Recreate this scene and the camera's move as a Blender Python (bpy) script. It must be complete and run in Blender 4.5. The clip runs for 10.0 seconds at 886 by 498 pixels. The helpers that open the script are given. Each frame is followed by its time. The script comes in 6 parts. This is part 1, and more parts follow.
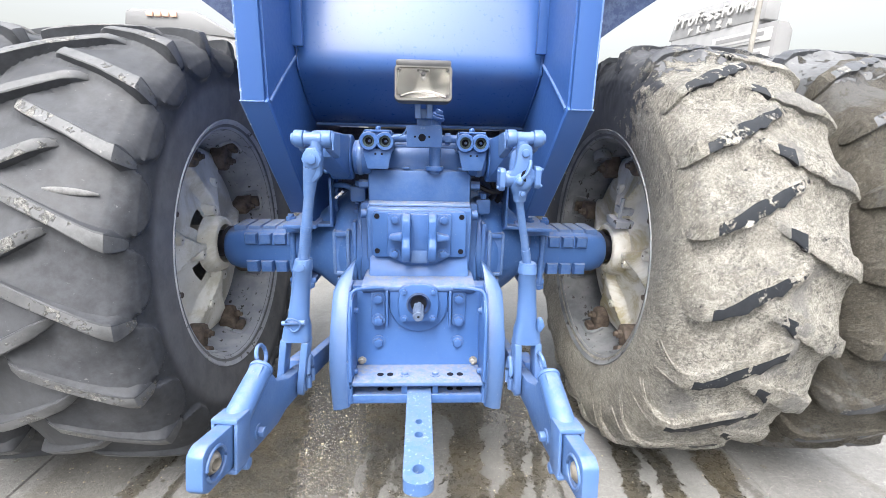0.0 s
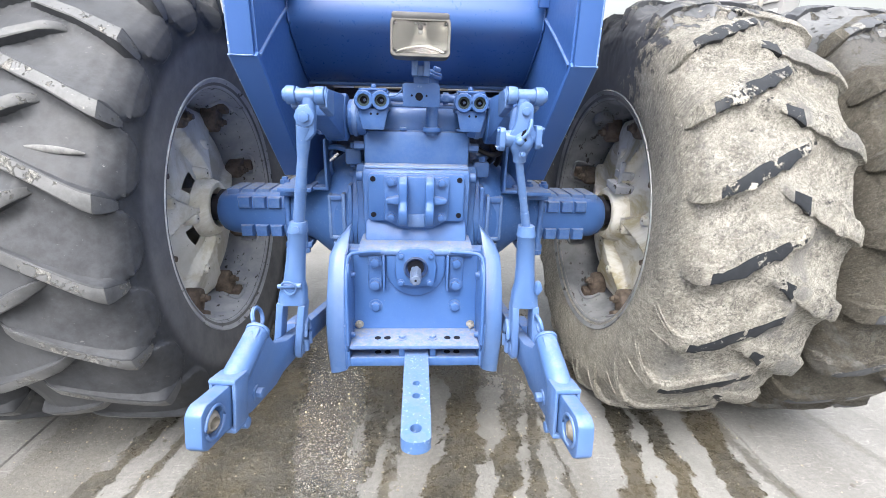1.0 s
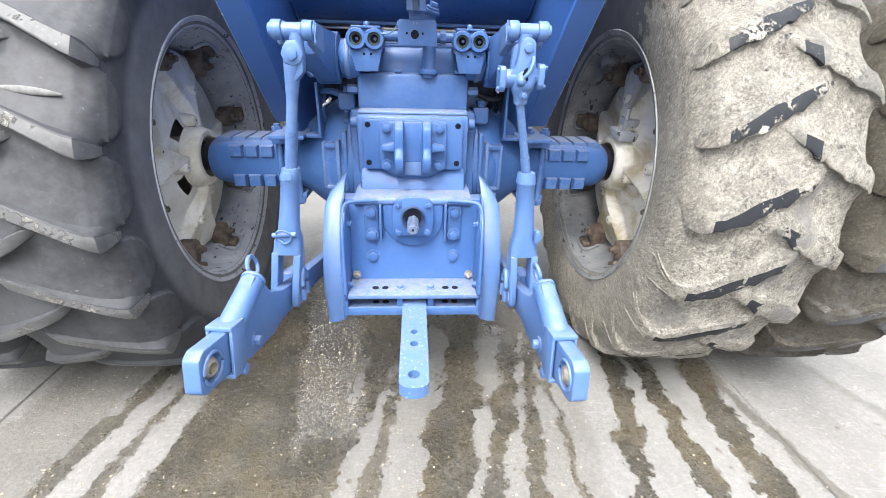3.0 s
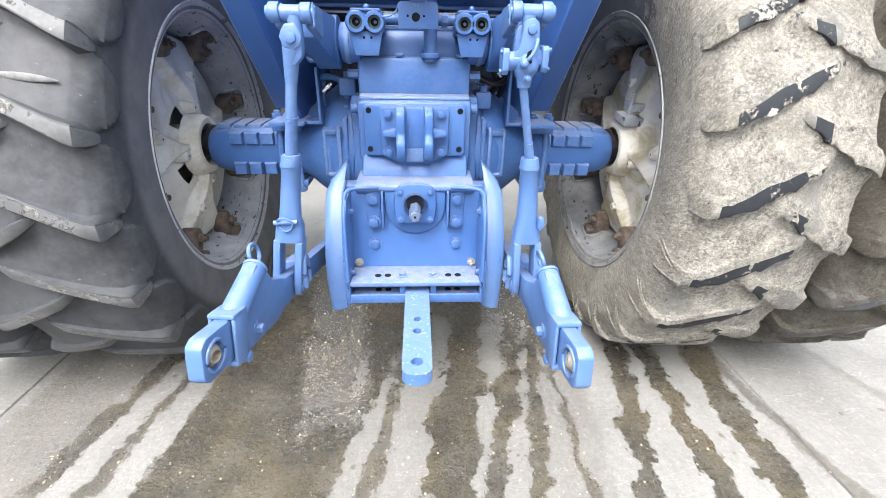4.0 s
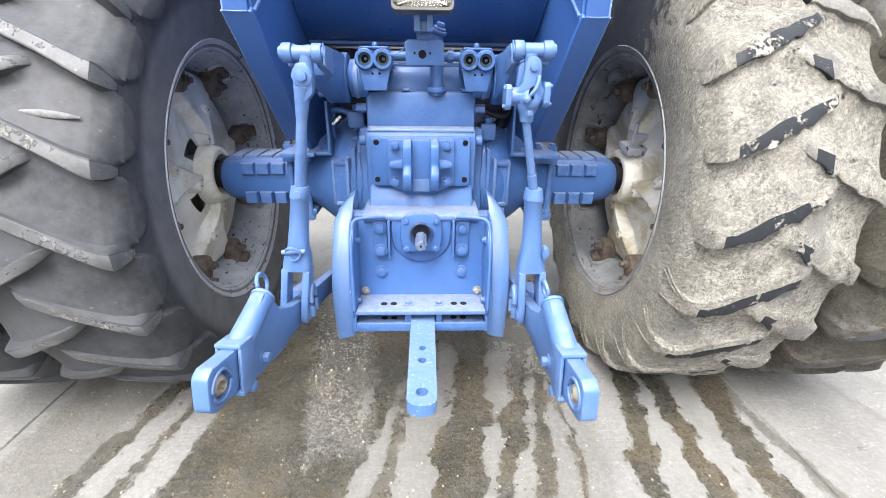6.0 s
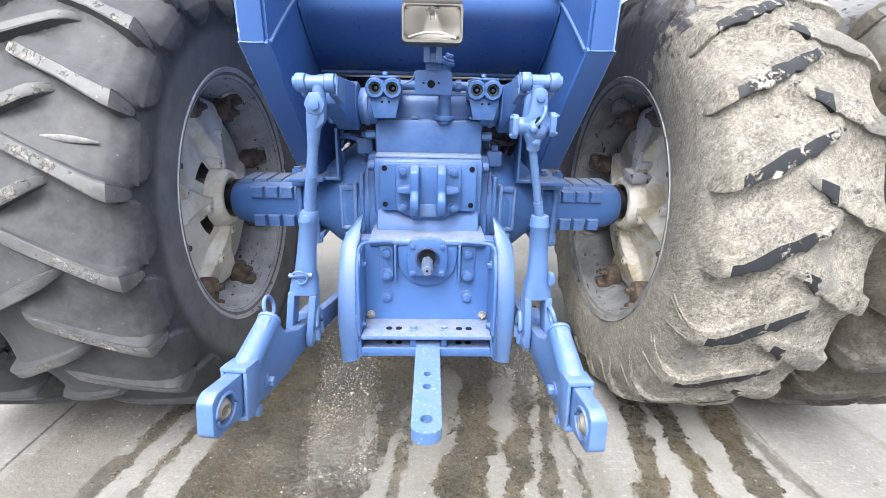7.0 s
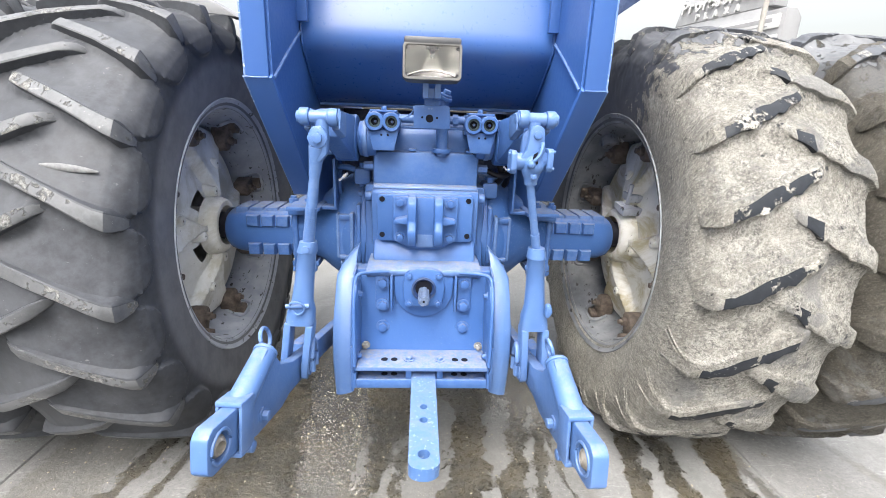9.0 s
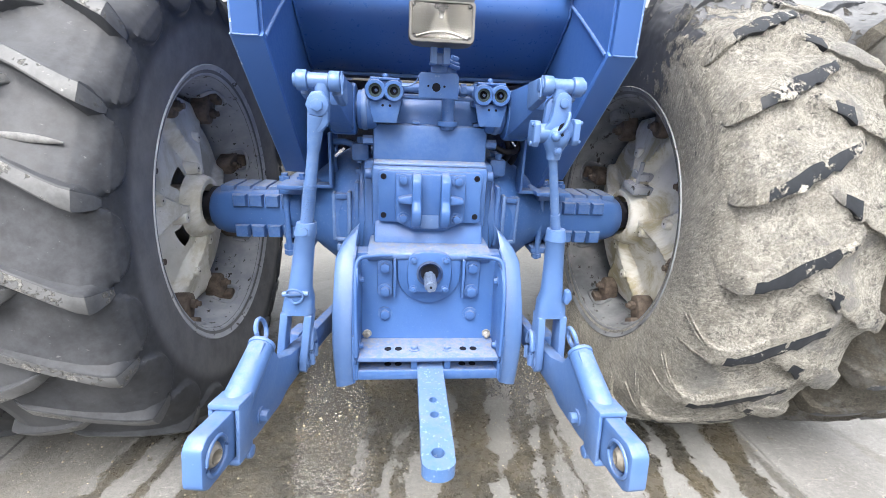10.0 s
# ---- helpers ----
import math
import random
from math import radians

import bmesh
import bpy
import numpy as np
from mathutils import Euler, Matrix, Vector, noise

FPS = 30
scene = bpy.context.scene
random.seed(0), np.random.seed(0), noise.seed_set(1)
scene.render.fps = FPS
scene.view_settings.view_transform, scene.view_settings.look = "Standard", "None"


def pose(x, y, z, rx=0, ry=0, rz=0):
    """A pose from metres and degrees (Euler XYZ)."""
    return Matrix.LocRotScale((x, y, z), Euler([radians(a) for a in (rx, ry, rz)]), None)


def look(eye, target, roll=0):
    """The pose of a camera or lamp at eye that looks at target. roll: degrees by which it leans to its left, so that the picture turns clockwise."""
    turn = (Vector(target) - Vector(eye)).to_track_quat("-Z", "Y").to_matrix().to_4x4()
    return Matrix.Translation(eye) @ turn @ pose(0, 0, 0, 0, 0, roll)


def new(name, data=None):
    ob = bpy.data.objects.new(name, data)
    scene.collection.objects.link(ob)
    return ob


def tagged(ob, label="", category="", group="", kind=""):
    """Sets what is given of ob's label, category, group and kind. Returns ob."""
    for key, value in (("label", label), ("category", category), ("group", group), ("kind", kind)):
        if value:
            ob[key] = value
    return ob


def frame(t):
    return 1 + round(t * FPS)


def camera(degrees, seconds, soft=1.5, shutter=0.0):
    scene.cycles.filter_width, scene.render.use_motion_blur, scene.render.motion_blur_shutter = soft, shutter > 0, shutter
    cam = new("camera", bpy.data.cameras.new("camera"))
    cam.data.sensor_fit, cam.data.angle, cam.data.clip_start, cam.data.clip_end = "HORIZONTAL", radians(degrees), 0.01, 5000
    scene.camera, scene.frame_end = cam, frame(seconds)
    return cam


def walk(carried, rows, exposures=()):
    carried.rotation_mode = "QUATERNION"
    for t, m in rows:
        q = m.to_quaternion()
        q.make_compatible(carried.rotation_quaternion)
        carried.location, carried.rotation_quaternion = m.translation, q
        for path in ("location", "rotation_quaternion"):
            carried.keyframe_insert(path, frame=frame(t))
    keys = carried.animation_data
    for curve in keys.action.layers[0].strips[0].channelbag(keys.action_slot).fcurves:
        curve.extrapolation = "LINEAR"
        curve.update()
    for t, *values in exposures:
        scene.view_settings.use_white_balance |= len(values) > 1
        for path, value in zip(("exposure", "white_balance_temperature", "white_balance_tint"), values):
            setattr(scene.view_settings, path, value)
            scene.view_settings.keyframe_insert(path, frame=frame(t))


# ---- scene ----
cam = camera(90.8, 10.0, 0.9)
PATH = [
    (0, (0.003, 0.204, 1.348), (0.108, 2.135, 0.84), 1.4),
    (0.5, (0.004, 0.209, 1.337), (0.115, 2.121, 0.763), 1.5),
    (1, (0.002, 0.218, 1.326), (0.123, 2.107, 0.682), 1.7),
    (1.5, (0.003, 0.222, 1.317), (0.13, 2.09, 0.614), 1.8),
    (2, (0.005, 0.225, 1.312), (0.136, 2.074, 0.56), 1.8),
    (2.5, (0.01, 0.23, 1.306), (0.139, 2.061, 0.51), 1.8),
    (3, (0.009, 0.234, 1.298), (0.134, 2.048, 0.465), 1.7),
    (4.5, (0.013, 0.243, 1.29), (0.117, 2.032, 0.401), 1.0),
    (5, (0.017, 0.241, 1.295), (0.11, 2.042, 0.43), 0.8),
    (5.5, (0.018, 0.237, 1.303), (0.101, 2.057, 0.477), 0.7),
    (7, (0.009, 0.231, 1.317), (0.068, 2.109, 0.635), 1.3),
    (7.5, (0.002, 0.222, 1.323), (0.059, 2.117, 0.685), 1.6),
    (8, (-0.005, 0.221, 1.329), (0.062, 2.129, 0.731), 1.8),
    (8.5, (-0.012, 0.226, 1.332), (0.07, 2.141, 0.763), 2.0),
    (9, (-0.02, 0.228, 1.333), (0.091, 2.143, 0.766), 2.2),
    (9.5, (-0.042, 0.24, 1.331), (0.096, 2.145, 0.736), 2.4),
    (10, (-0.087, 0.334, 1.299), (0.098, 2.219, 0.656), 2.7),
]
walk(cam, [(t, look(eye, target, roll)) for t, eye, target, roll in PATH],
     [(0, 0.86), (2, 0.93), (4.5, 1.0), (5.5, 0.98), (8, 0.89), (10, 0.86)])

# ---- world, sun, exposure ----
world = bpy.data.worlds.new("overcast_sky")
scene.world = world
world.use_nodes = True
wn, wl = world.node_tree.nodes, world.node_tree.links
wn.clear()
sky = wn.new("ShaderNodeTexSky")
sky.sky_type, sky.sun_disc = "NISHITA", False
sky.sun_elevation, sky.sun_rotation = radians(57), radians(201)
sky.air_density, sky.dust_density, sky.ozone_density = 1.6, 6.0, 0.6
grey = wn.new("ShaderNodeHueSaturation")
grey.inputs["Saturation"].default_value = 0.27
back = wn.new("ShaderNodeBackground")
back.inputs["Strength"].default_value = 0.212
wout = wn.new("ShaderNodeOutputWorld")
# an overcast sky is brighter overhead than at the horizon
way = wn.new("ShaderNodeTexCoord")
part_ = wn.new("ShaderNodeSeparateXYZ")
lift = wn.new("ShaderNodeMapRange")
lift.inputs["From Min"].default_value = 0.30
lift.inputs["To Min"].default_value, lift.inputs["To Max"].default_value = 0.84, 2.45
dome = wn.new("ShaderNodeVectorMath")
dome.operation = "SCALE"
wl.new(way.outputs["Generated"], part_.inputs[0])
wl.new(part_.outputs["Z"], lift.inputs["Value"])
wl.new(sky.outputs[0], grey.inputs["Color"])
wl.new(grey.outputs[0], dome.inputs[0])
wl.new(lift.outputs[0], dome.inputs["Scale"])
wl.new(dome.outputs[0], back.inputs[0])
wl.new(back.outputs[0], wout.inputs[0])
sun = new("sun", bpy.data.lights.new("sun", "SUN"))
sun.data.energy, sun.data.angle, sun.data.color = 0.5, radians(40), (1.0, 0.995, 0.985)
sun.matrix_world = look((-1.6, -4.2, 7.0), (0, 0, 0))


# ---- materials ----
class Nodes:
    """Short hand for building a node material."""

    def __init__(self, name):
        self.mat = bpy.data.materials.new(name)
        self.mat.use_nodes = True
        self.n, self.l = self.mat.node_tree.nodes, self.mat.node_tree.links
        self.bsdf = self.n["Principled BSDF"]
        self.coord = self.n.new("ShaderNodeTexCoord").outputs["Object"]

    def put(self, value, socket):
        if isinstance(value, (int, float, tuple)):
            socket.default_value = value
        else:
            self.l.new(value, socket)

    def math(self, op, a, b=0.0, c=0.0, clamp=False):
        m = self.n.new("ShaderNodeMath")
        m.operation, m.use_clamp = op, clamp
        for v, s in zip((a, b, c), m.inputs):
            self.put(v, s)
        return m.outputs[0]

    def step(self, value, lo, hi, a=0.0, b=1.0):
        m = self.n.new("ShaderNodeMapRange")
        m.interpolation_type = "SMOOTHSTEP"
        for v, s in zip((value, lo, hi, a, b), m.inputs):
            self.put(v, s)
        return m.outputs[0]

    def noise(self, scale, detail=5.0, rough=0.6, stretch=None, distort=0.0, vec=None):
        v = vec or self.coord
        if stretch:
            m = self.n.new("ShaderNodeMapping")
            m.inputs["Scale"].default_value = stretch
            self.l.new(v, m.inputs["Vector"])
            v = m.outputs[0]
        t = self.n.new("ShaderNodeTexNoise")
        self.l.new(v, t.inputs["Vector"])
        for k, x in (("Scale", scale), ("Detail", detail), ("Roughness", rough), ("Distortion", distort)):
            t.inputs[k].default_value = x
        return t.outputs["Fac"]

    def cells(self, scale, feature="F1"):
        t = self.n.new("ShaderNodeTexVoronoi")
        t.feature = feature
        t.inputs["Scale"].default_value = scale
        self.l.new(self.coord, t.inputs["Vector"])
        return t.outputs["Distance"]

    def mix(self, fac, a, b):
        m = self.n.new("ShaderNodeMix")
        m.data_type = "RGBA"
        self.put(fac, m.inputs["Factor"])
        for v, s in ((a, m.inputs["A"]), (b, m.inputs["B"])):
            self.put((*v, 1.0) if isinstance(v, tuple) else v, s)
        return m.outputs["Result"]

    def normal_z(self):
        g = self.n.new("ShaderNodeNewGeometry")
        s = self.n.new("ShaderNodeSeparateXYZ")
        self.l.new(g.outputs["Normal"], s.inputs[0])
        return s.outputs["Z"]

    def xyz(self):
        s = self.n.new("ShaderNodeSeparateXYZ")
        self.l.new(self.coord, s.inputs[0])
        return s.outputs

    def bump(self, height, strength, distance, after=None):
        b = self.n.new("ShaderNodeBump")
        b.inputs["Strength"].default_value, b.inputs["Distance"].default_value = strength, distance
        self.l.new(height, b.inputs["Height"])
        if after:
            self.l.new(after, b.inputs["Normal"])
        return b.outputs[0]

    def done(self, color, rough, metal=0.0, normal=None, coat=0.0, spec=0.5):
        self.put((*color, 1.0) if isinstance(color, tuple) else color, self.bsdf.inputs["Base Color"])
        self.put(rough, self.bsdf.inputs["Roughness"])
        self.put(metal, self.bsdf.inputs["Metallic"])
        self.put(coat, self.bsdf.inputs["Coat Weight"])
        self.bsdf.inputs["Coat Roughness"].default_value = 0.12
        self.bsdf.inputs["Specular IOR Level"].default_value = spec
        if normal:
            self.put(normal, self.bsdf.inputs["Normal"])
            self.put(normal, self.bsdf.inputs["Coat Normal"])
        return self.mat


def blue_paint(name, dust=0.5, chips=0.0, base=(0.031, 0.088, 0.262), rough=0.40, relief=1.0, coat=0.35, spec=0.35):
    """Brush-applied gloss paint over rough castings, with settled dust."""
    k = Nodes(name)
    big, fine = k.noise(5, 4), k.noise(60, 4, 0.7)
    vary = 1.0 if dust else 0.3
    col = k.mix(k.step(big, 0.3, 0.75), base, (base[0] * (1 + 0.35 * vary), base[1] * (1 + 0.16 * vary), base[2] * (1 + 0.06 * vary)))
    up = k.step(k.normal_z(), 0.55, 0.98)
    dirt = k.math("MULTIPLY", up, k.step(k.noise(48, 7, 0.75), 0.34, 0.66))
    dirt = k.math("MULTIPLY", dirt, dust)
    col = k.mix(dirt, col, (0.215, 0.205, 0.19))
    if chips:
        c = k.math("MULTIPLY", k.step(k.noise(90, 3, 0.6), 0.60, 0.66), chips)
        col = k.mix(c, col, (0.42, 0.50, 0.62))
        c = k.math("MULTIPLY", k.step(k.noise(17, 5, 0.7), 0.66, 0.70), chips)
        col = k.mix(c, col, (0.17, 0.09, 0.05))
    g = k.n.new("ShaderNodeNewGeometry")
    worn = k.math("MULTIPLY", k.step(g.outputs["Pointiness"], 0.535, 0.60), k.step(k.noise(33, 5, 0.7), 0.38, 0.62))
    col = k.mix(k.math("MULTIPLY", worn, 0.15 if dust else 0.0), col, (0.20, 0.27, 0.40))
    if dust:
        run = k.step(k.noise(26, 5, 0.7, stretch=(1.0, 1.0, 0.14)), 0.54, 0.72)
        col = k.mix(k.math("MULTIPLY", run, 0.02 + 0.05 * dust), col, (0.12, 0.13, 0.15))
        speck = k.step(k.noise(230, 3, 0.6), 0.70, 0.74)
        col = k.mix(k.math("MULTIPLY", speck, 0.5), col, (0.30, 0.33, 0.38))
    r = k.math("ADD", k.math("MULTIPLY", fine, 0.2), rough - 0.1)
    r = k.math("ADD", r, k.math("MULTIPLY", dirt, 0.4))
    n = k.bump(k.noise(95, 5, 0.7), 0.28 * relief, 0.0025, k.bump(big, 0.25 * relief, 0.006))
    return k.done(col, r, 0.0, n, coat, spec)


def rubber(name, mud, mud_colour=(0.60, 0.58, 0.53), bare=(0.032, 0.034, 0.040), film=0.24, spec=0.4, side_haze=0.0, bald=None):
    """Worn tyre rubber under a dust film or dried mud; mud is the share covered. Object x runs across the tyre."""
    k = Nodes(name)
    p = k.xyz()
    own = k.n.new("ShaderNodeVectorMath")
    own.operation = "ADD"
    k.l.new(k.coord, own.inputs[0])
    k.l.new(k.math("MULTIPLY", k.n.new("ShaderNodeObjectInfo").outputs["Random"], 31.0), own.inputs[1])
    k.coord = own.outputs[0]
    big, mid = k.noise(4.5, 5, 0.65, distort=0.4), k.noise(26, 7, 0.72)
    fine = k.noise(130, 6, 0.75)
    # coordinates that follow the tyre round: across, round, outward
    rad = k.math("SQRT", k.math("ADD", k.math("MULTIPLY", p["Y"], p["Y"]), k.math("MULTIPLY", p["Z"], p["Z"])))
    turn = k.math("MULTIPLY", k.math("ARCTAN2", p["Z"], k.math("MULTIPLY", p["Y"], -1.0)), 0.8)
    lay = k.n.new("ShaderNodeCombineXYZ")
    k.l.new(k.math("SUBTRACT", turn, k.math("MULTIPLY", rad, 0.7)), lay.inputs[0])
    k.l.new(k.math("ADD", k.math("MULTIPLY", rad, 0.16), k.math("MULTIPLY", turn, 0.12)), lay.inputs[1])
    k.l.new(k.math("MULTIPLY", p["X"], 0.3), lay.inputs[2])
    scratch = k.noise(90, 9, 0.80, vec=lay.outputs[0])
    side = k.step(k.math("ABSOLUTE", k.math("ADD", p["X"], k.math("MULTIPLY", k.math("SUBTRACT", mid, 0.5), 0.08))), 0.185, 0.255)
    col = k.mix(k.step(mid, 0.3, 0.7), bare, (bare[0] * 1.7, bare[1] * 1.7, bare[2] * 1.7))
    # faint dust film, thicker in patches, and small scuffs
    col = k.mix(k.step(big, 0.32, 0.8, 0.04, film), col, (0.21, 0.215, 0.225))
    col = k.mix(k.step(k.noise(60, 5, 0.7, stretch=(0.35, 1, 1)), 0.66, 0.72, 0.0, 2 * film), col, (0.27, 0.27, 0.265))
    # haze put into the sidewall's colour as a paler tone, plus pale specks
    if side_haze:
        col = k.mix(k.math("MULTIPLY", k.step(rad, 0.640, 0.690, 1.0, 0.0), k.step(k.noise(11, 7, 0.7), 0.3, 0.7, side_haze * 0.5, side_haze)), col, (0.17, 0.173, 0.185))
        speck = k.step(k.noise(70, 6, 0.8), 0.66, 0.70, 0.0, 0.6)
        col = k.mix(speck, col, (0.26, 0.26, 0.26))
    cover = k.math("ADD", k.math("MULTIPLY", big, 0.45), k.math("MULTIPLY", mid, 0.55))
    edge = 0.78 - 0.5 * mud
    if bald:
        # the mud thins out up the tyre and stops in a ragged line
        cover = k.math("SUBTRACT", cover, k.step(k.math("ADD", turn, k.math("MULTIPLY", k.math("SUBTRACT", big, 0.5), 0.5)), bald, bald + 0.45, 0.0, 0.22))
    m = k.step(cover, edge - 0.015, edge + 0.015)
    r_, g_, b_ = mud_colour
    # smooth cream plates of mud beside broken, speckled ground with grey rubber showing through
    broken = k.step(k.noise(5.5, 6, 0.7, distort=0.5), 0.40, 0.58)
    clump = k.noise(48, 9, 0.82, distort=1.2)
    tone = k.mix(k.step(k.noise(9, 7, 0.75, distort=0.6), 0.42, 0.60), (r_ * 0.66, g_ * 0.65, b_ * 0.63), mud_colour)
    tone = k.mix(k.math("MULTIPLY", k.step(clump, 0.45, 0.50, 0.95, 0.0), k.math("MULTIPLY_ADD", broken, 0.75, 0.25)), tone, (r_ * 0.32, g_ * 0.32, b_ * 0.32))
    tone = k.mix(k.step(fine, 0.54, 0.58, 0.0, 0.7), tone, (r_ * 1.03, g_ * 1.03, b_ * 1.05))
    fleck = k.step(k.noise(105, 8, 0.85), 0.55, 0.575, 0.0, 1.0)
    tone = k.mix(k.math("MULTIPLY", fleck, k.math("MULTIPLY_ADD", broken, 0.80, 0.15)), tone, (0.080, 0.080, 0.080))
    tone = k.mix(k.step(k.noise(230, 4, 0.7), 0.52, 0.58, 0.0, 0.55), tone, (r_ * 0.45, g_ * 0.44, b_ * 0.42))
    vein = k.math("ABSOLUTE", k.math("SUBTRACT", k.noise(38, 9, 0.85, distort=0.8), 0.5))
    tone = k.mix(k.step(vein, 0.004, 0.016, 0.85, 0.0), tone, (0.075, 0.073, 0.068))
    grey_ = k.step(k.noise(3.1, 6, 0.75, distort=0.8), 0.50, 0.60, 0.0, 0.62)
    tone = k.mix(grey_, tone, (0.20, 0.202, 0.208))
    # the sidewall flexes, so that its mud is thinner, browner and combed into lines
    comb = k.step(scratch, 0.42, 0.60)
    thin = k.mix(comb, (r_ * 0.52, g_ * 0.50, b_ * 0.465), (r_ * 0.88, g_ * 0.86, b_ * 0.81))
    thin = k.mix(k.step(big, 0.40, 0.64, 0.62, 0.0), thin, (r_ * 0.30, g_ * 0.295, b_ * 0.285))
    for scale, wide, dark in ((38, 0.018, 0.92), (85, 0.030, 0.75), (170, 0.040, 0.6)):
        crack = k.math("ABSOLUTE", k.math("SUBTRACT", k.noise(scale, 4, 0.7, distort=0.4, vec=lay.outputs[0]), 0.5))
        thin = k.mix(k.step(crack, 0.002, wide, dark, 0.0), thin, (0.045, 0.043, 0.039))
    thin = k.mix(k.step(fine, 0.55, 0.60, 0.0, 0.5), thin, (min(1, r_ * 1.15), min(1, g_ * 1.14), min(1, b_ * 1.1)))
    tone = k.mix(k.math("MULTIPLY", side, 0.8), tone, thin)
    col = k.mix(m, col, tone)
    r = k.math("ADD", k.math("MULTIPLY", m, 0.38), k.math("ADD", 0.42, k.math("MULTIPLY", mid, 0.2)))
    h = k.math("ADD", 0.3, k.math("ADD", clump, k.math("MULTIPLY", fine, 0.5)))
    h = k.math("ADD", k.math("MULTIPLY", h, k.math("SUBTRACT", 1.0, k.math("MULTIPLY", side, 0.6))), k.math("MULTIPLY", k.math("MULTIPLY", side, scratch), 0.35))
    n = k.bump(k.math("MULTIPLY", m, h), 1.0, 0.024 if mud > 0.5 else 0.004, k.bump(k.noise(220, 2), 0.15, 0.001))
    return k.done(col, r, 0.0, n, 0.0, spec)


def plain(name, color, rough, metal=0.0, vary=0.25, scale=12.0, bump=0.2, distance=0.002, spec=0.5):
    k = Nodes(name)
    f = k.step(k.noise(scale, 6, 0.65), 0.3, 0.7)
    col = k.mix(f, tuple(c * (1 - vary) for c in color), tuple(min(1.0, c * (1 + vary)) for c in color))
    r = k.math("ADD", rough - 0.06, k.math("MULTIPLY", k.noise(scale * 4), 0.12))
    return k.done(col, r, metal, k.bump(k.noise(scale * 7, 4), bump, distance), 0.0, spec)


def white_casting(name, stain):
    """White painted cast iron with algae-brown stains and chips."""
    k = Nodes(name)
    dull = 1.0 - 0.2 * stain
    col = k.mix(k.step(k.noise(7, 5), 0.35, 0.7), (0.80 * dull, 0.79 * dull, 0.75 * dull), (0.68 * dull, 0.67 * dull, 0.61 * dull))
    col = k.mix(k.math("MULTIPLY", k.step(k.noise(5, 6, 0.7, distort=0.6), 0.42, 0.62), stain), col, (0.33, 0.28, 0.15))
    col = k.mix(k.step(k.noise(38, 5, 0.7), 0.66, 0.70), col, (0.13, 0.12, 0.11))
    n = k.bump(k.noise(80, 4), 0.3, 0.003)
    return k.done(col, 0.55, 0.0, n)


def chipped_grey(name, dark=(0.34, 0.35, 0.36), pale=(0.46, 0.46, 0.45)):
    k = Nodes(name)
    col = k.mix(k.step(k.noise(9, 5), 0.35, 0.7), dark, pale)
    col = k.mix(k.step(k.noise(42, 5, 0.65, stretch=(1, 0.5, 0.5)), 0.60, 0.64), col, (0.045, 0.043, 0.04))
    return k.done(col, 0.6, 0.0, k.bump(k.noise(50, 5), 0.3, 0.003))


BLUE = blue_paint("blue_paint", 0.5, base=(0.034, 0.093, 0.264), rough=0.48, coat=0.16, spec=0.25)
BLUE_STAINED = blue_paint("rust_stained_blue_paint", 0.5, 0.10, (0.034, 0.093, 0.264), 0.48, coat=0.16, spec=0.25)
BLUE_CLEAN = blue_paint("blue_panel_paint", 0.0, 0.0, (0.028, 0.084, 0.262), 0.30, 0.15, 0.3)
BLUE_FRAME = blue_paint("blue_frame_paint", 0.0, 0.0, (0.032, 0.092, 0.285), 0.45, 0.2, 0.08)
BLUE_WORN = blue_paint("worn_blue_paint", 0.75, 0.10, (0.060, 0.122, 0.28), 0.5, coat=0.1)
BLUE_CHIPPED = blue_paint("chipped_blue_paint", 0.30, 0.32, (0.060, 0.135, 0.315))
# paler copy of the blue; light on the linkage is put into its colour
BLUE_PALE_LIT = blue_paint("pale_lit_blue_paint", 0.35, 0.0, (0.056, 0.124, 0.298), 0.42, coat=0.2)
BLUE_EDGE = blue_paint("knocked_blue_edge_paint", 0.3, 0.9, (0.085, 0.16, 0.36), 0.45)
# navy of the seal parts; also shade painted on bracket and cavity plate
NAVY_SHADE = blue_paint("navy_and_shade_paint", 0.2, 0.0, (0.010, 0.026, 0.085), 0.4)
RUBBER_CLEAN = rubber("black_tyre_rubber", 0.20, (0.15, 0.15, 0.152), bare=(0.029, 0.031, 0.036), film=0.15, spec=0.15, side_haze=0.8)
RUBBER_LUG = rubber("dusty_lug_rubber", 0.46, (0.30, 0.30, 0.295), bare=(0.055, 0.057, 0.061), film=0.5, spec=0.25)
RUBBER_MUD = rubber("muddy_tyre_rubber", 0.82, film=0.35, bald=0.60)
RUBBER_MUD_FLANK = rubber("scraped_lug_rubber", 0.465, bare=(0.011, 0.013, 0.017), film=0.03, spec=0.16)
RUBBER_SMEARED = rubber("smeared_lug_rubber", 0.50, (0.34, 0.335, 0.32), bare=(0.034, 0.037, 0.044), film=0.3, spec=0.35)
# outer dual: darker mud, with shade between the tyres put into its colour
RUBBER_DUAL_SHADED = rubber("shaded_dark_mud_tyre_rubber", 0.82, (0.175, 0.162, 0.138), bare=(0.06, 0.062, 0.066), film=0.4, spec=0.35, bald=0.45)
# right-hand rims: dirt, and the barrel's shade put into the grey
RIM_DIRTY_SHADED = chipped_grey("dirty_shaded_grey_rim_paint", (0.14, 0.148, 0.162), (0.24, 0.248, 0.262))
RIM_GREY = chipped_grey("chipped_grey_rim_paint", (0.27, 0.29, 0.335), (0.40, 0.42, 0.45))
CAST_WHITE = white_casting("white_cast_wheel_paint", 0.45)
